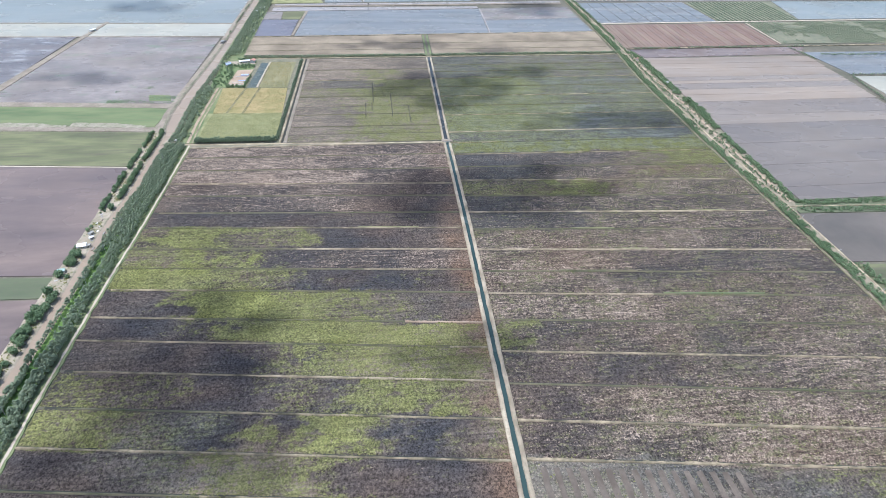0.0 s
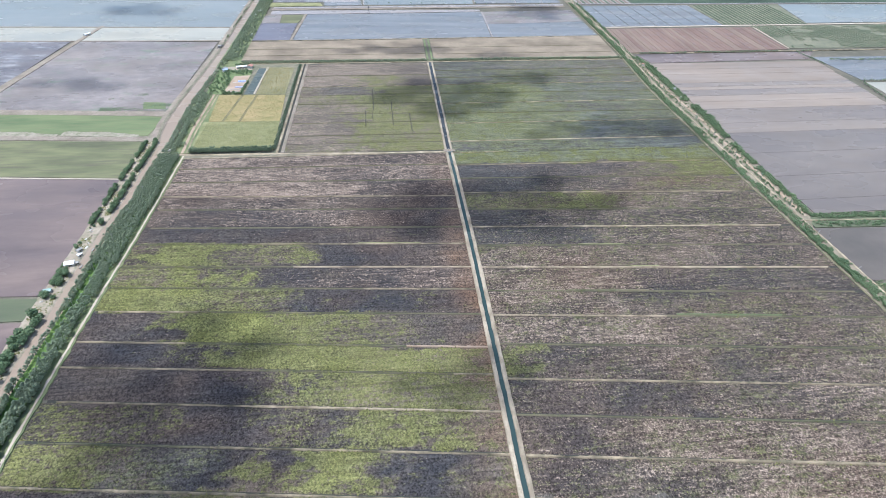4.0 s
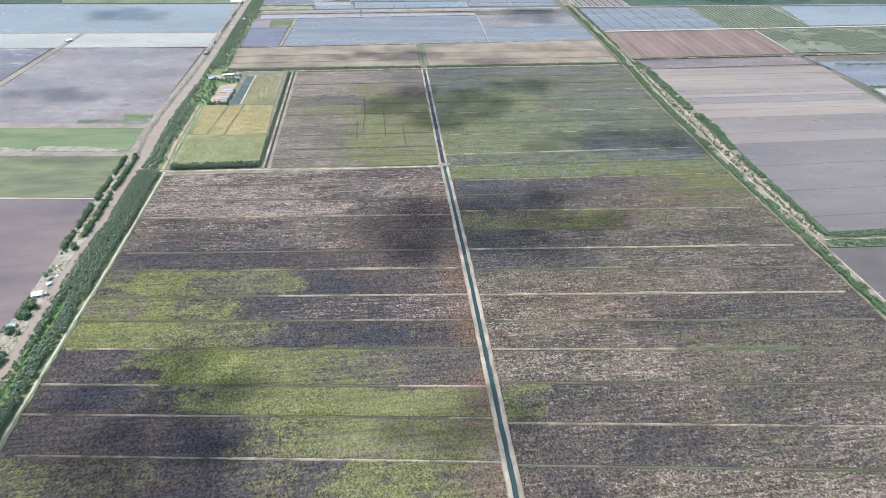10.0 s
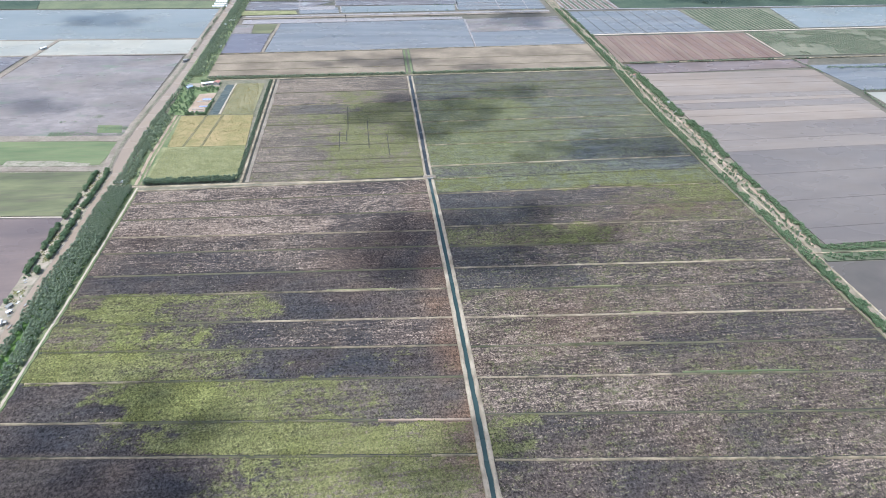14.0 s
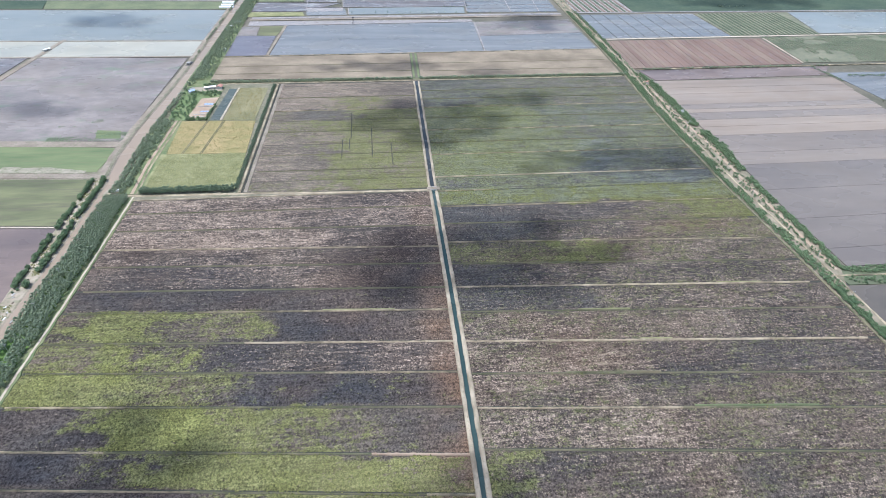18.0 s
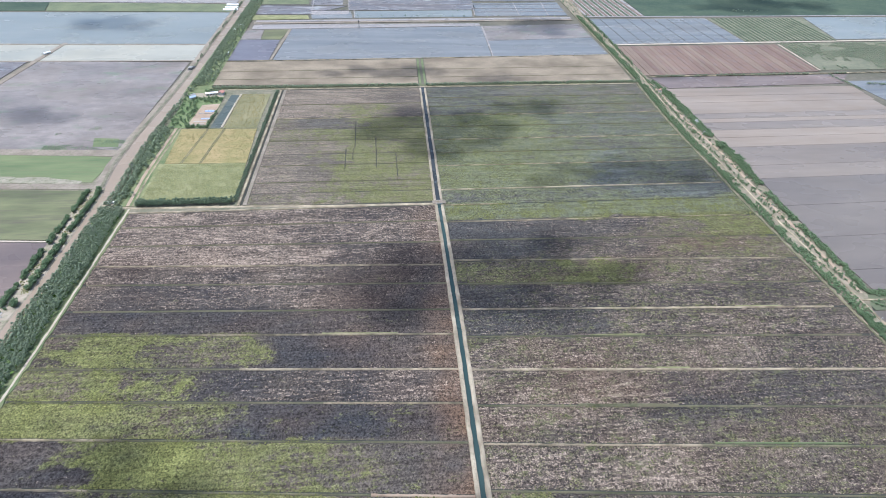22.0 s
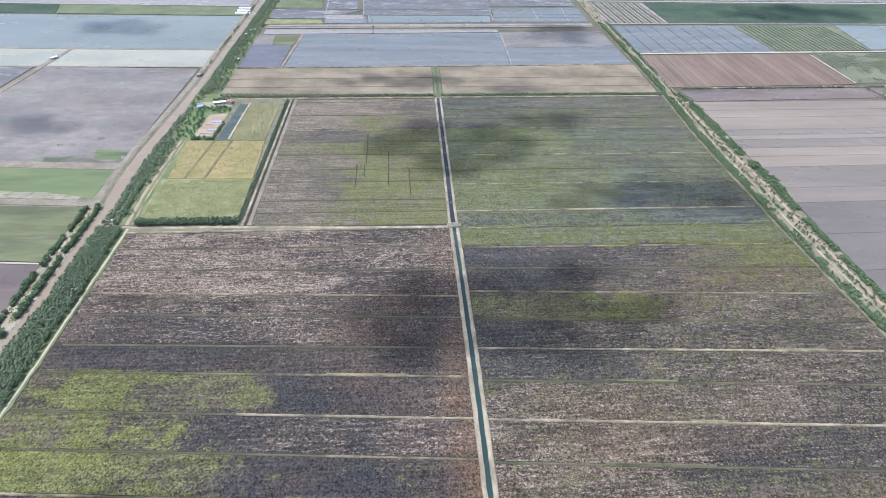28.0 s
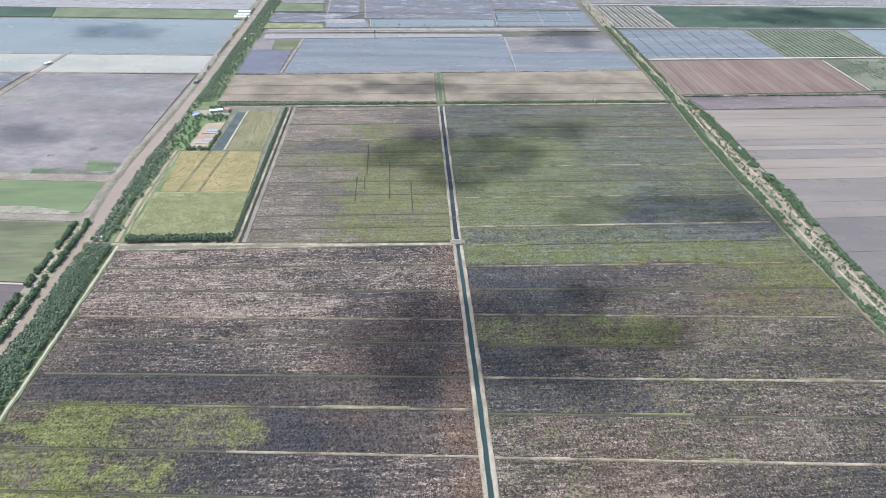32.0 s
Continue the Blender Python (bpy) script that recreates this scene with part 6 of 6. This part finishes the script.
def truck(x, y, turn, label):
    ob = thing("truck", label, "truck", pose(x, y, 0.75, 0, 0, turn), "vehicles at the river landing")
    bm = bmesh.new()
    box(bm, -2.2, 1.0, -0.95, 0.95, 0.7, 2.5, 0.08)
    part("cargo_box", bm, M_WHITE, ob)
    bm = bmesh.new()
    box(bm, 1.1, 2.6, -0.9, 0.9, 0.5, 1.9, 0.2)
    cab = part("cab", bm, M_WHITE, ob)
    bm = bmesh.new()
    box(bm, 2.56, 2.63, -0.75, 0.75, 1.2, 1.75)
    part("windscreen", bm, M_GLASS, cab)
    bm = bmesh.new()
    box(bm, -2.2, 2.5, -0.5, 0.5, 0.4, 0.7)
    part("chassis", bm, M_STEEL, ob)
    for wx in (-1.5, 1.7):
        for wy in (-0.85, 0.85):
            bm = bmesh.new()
            rod(bm, (wx, wy - 0.12, 0.4), (wx, wy + 0.12, 0.4), 0.4, 0.4, 12)
            part("wheel", bm, M_TYRE, ob)
    return ob


slab("river_landing", M_BANK, (-326, 12.5), (-311, 11), (-311, 24), (-325, 24), 0.72, 0.7, 4, 0, "bare sandy landing at the river", "yard")
truck(-318.5, 19.0, 0, "white box truck parked at the river landing")
truck(-312.8, 19.3, 180, "white van parked at the river landing")



def plank_pile(x, y, turn, size, material, label):
    """Loose boards stacked on two bearers."""
    ob = thing("plank_pile", label, "planks", pose(x, y, 0.6, 0, 0, turn), "clutter on the sandy bank")
    for k in (-0.3, 0.3):
        bm = bmesh.new()
        box(bm, k * size - 0.08, k * size + 0.08, -0.8, 0.8, -0.05, 0.15)
        part("bearer", bm, M_WOOD, ob)
    for k in range(5):
        bm = bmesh.new()
        box(bm, -size / 2 + 0.1 * (k % 3), size / 2 - 0.15 * (k % 2), -0.8 + 0.32 * k, -0.52 + 0.32 * k, 0.15, 0.22 + 0.05 * (k % 2), 0.01)
        part("plank", bm, material, ob)
    return ob


for x, y, turn, size, m in ((-336, -171, 20, 2.6, M_CONC), (-335, -163, 75, 3.2, M_WHITE), (-337.5, -166, 50, 2.0, M_WOOD), (-339, -160, 10, 2.4, M_CONC), (-335.5, -156, 80, 3.0, M_CONC), (-340, -150, 60, 2.2, M_WHITE),
                         (-341, -135, 70, 3.4, M_CONC), (-339.5, -138.5, 40, 2.4, M_TIN), (-334.8, -178, 15, 2.6, M_TIN), (-341.5, -196, 5, 2.2, M_CONC), (-342, -233, 30, 2.6, M_CONC), (-337, -145, 85, 2.6, M_WOOD)):
    plank_pile(x, y, turn, size, m, "weathered boards piled on the sandy river bank")

# dredger and boats on the river
dredger = thing("dredger", "dark steel river dredger moored at the levee", "boat", pose(-330.5, 403, 0.1, 0, 0, 84))
for nm, x0, x1, y0, y1, z0, z1, mat in (("hull", -9, 9, -3, 3, -0.2, 1.2, M_STEEL), ("deck_house", -6, 1, -2.2, 2.2, 1.2, 3.6, M_TIN), ("roof", -6.4, 1.4, -2.6, 2.6, 3.6, 3.8, M_TIN)):
    bm = bmesh.new()
    box(bm, x0, x1, y0, y1, z0, z1, 0.1)
    part(nm, bm, mat, dredger)
bm = bmesh.new()
rod(bm, (2, 0, 1.2), (11, 0, 4.0), 0.25, 0.18, 6)
part("boom", bm, M_STEEL, dredger)


def boat(x, y, turn, label):
    ob = thing("boat", label, "boat", pose(x, y, 0.05, 0, 0, turn), "boats on the river")
    for nm, s, mat, z0, z1 in (("hull", 1.0, M_WOOD, -0.15, 0.5), ("floor_boards", 0.8, M_TIN, 0.3, 0.52)):
        bm = bmesh.new()
        ring = [(-2.6, -0.5), (-1.2, -0.75), (1.2, -0.75), (3.0, 0), (1.2, 0.75), (-1.2, 0.75), (-2.6, 0.5)]
        lo = [bm.verts.new((a * s * 0.9, b * s * 0.8, z0)) for a, b in ring]
        hi = [bm.verts.new((a * s, b * s, z1)) for a, b in ring]
        bm.faces.new(lo[::-1])
        bm.faces.new(hi)
        for i in range(len(ring)):
            j = (i + 1) % len(ring)
            bm.faces.new((lo[i], lo[j], hi[j], hi[i]))
        part(nm, bm, mat, ob)
    return ob


boat(-329.5, -190, 80, "small wooden boat moored by the white house")
boat(-328.5, -166, 84, "small wooden boat moored at the bank")

# lattice mast in the far paddy
mast = thing("lattice_mast", "dark lattice mast standing in the flooded paddy", "mast", pose(-87, 618, 0.2))
for sx in (-1, 1):
    for sy in (-1, 1):
        bm = bmesh.new()
        rod(bm, (sx * 1.6, sy * 1.6, -0.3), (sx * 0.4, sy * 0.4, 12.0), 0.16, 0.1, 5)
        part("leg", bm, M_STEEL, mast)
for k in range(5):
    f = 1.6 - 1.2 * k / 5
    for s in (-1, 1):
        for swap in (0, 1):
            bm = bmesh.new()
            a, b = (-f, s * f, 2.3 * k + 0.2), (f * 0.85, s * f * 0.85, 2.3 * k + 2.4)
            if swap:
                a, b = (a[1], a[0], a[2]), (b[1], b[0], b[2])
            rod(bm, a, b, 0.07, 0.07, 4)
            part("brace", bm, M_STEEL, mast)
bm = bmesh.new()
box(bm, -1.3, 1.3, -1.3, 1.3, 12.0, 13.6, 0.1)
part("head", bm, M_STEEL, mast)

# ---- fair-weather clouds whose shadows lie on the fields ----
CLOUD_Z = 1600.0


def cloud(gx, gy, rx, ry, puffs, label="white fair-weather cloud drifting over the fields"):
    """A heap of soft puffs, standing where the sun throws its shade on the ground point given."""
    k = CLOUD_Z / SUN_DIR.z
    ox, oy = gx + SUN_DIR.x * k, gy + SUN_DIR.y * k
    ob = tagged(thing("cloud", label, "cloud", pose(ox, oy, CLOUD_Z), "clouds"), kind="structure")
    bm = bmesh.new()
    for i in range(puffs):
        a, d = 2.4 * i + rng.uniform(-0.5, 0.5), math.sqrt((i + 0.5) / puffs) * rng.uniform(0.75, 1.1)
        px, py = rx * d * math.cos(a), ry * d * math.sin(a)
        s = 1.25 * math.sqrt(rx * ry / puffs) * rng.uniform(0.7, 1.25)
        got = bmesh.ops.create_icosphere(bm, subdivisions=2, radius=1)
        for v in got["verts"]:
            q = v.co
            j = 1 + 0.28 * noise.noise(q * 2.2 + Vector((i * 3.1, gx, gy)))
            v.co = Vector((px + q.x * s * j * 1.3, py + q.y * s * j, (q.z * s * j * 0.55 if q.z > 0 else q.z * s * 0.2)))
    for f in bm.faces:
        f.smooth = True
    part("vapour", bm, M_CLOUD, ob)
    return ob


cloud(66, -112, 92, 58, 34)
cloud(-44, -118, 36, 60, 18)
cloud(15, 175, 105, 72, 38)
cloud(140, 240, 55, 30, 12)
cloud(-40, 385, 100, 24, 18)
cloud(120, 350, 50, 16, 8)
cloud(-226, -320, 82, 60, 30)
cloud(-215, -398, 92, 36, 22)
cloud(-28, -338, 48, 26, 14)
cloud(-500, 235, 60, 26, 6)
cloud(-520, 640, 80, 40, 12)
cloud(260, 640, 60, 60, 16)
cloud(800, 800, 160, 60, 20)
cloud(225, 52, 105, 34, 13)
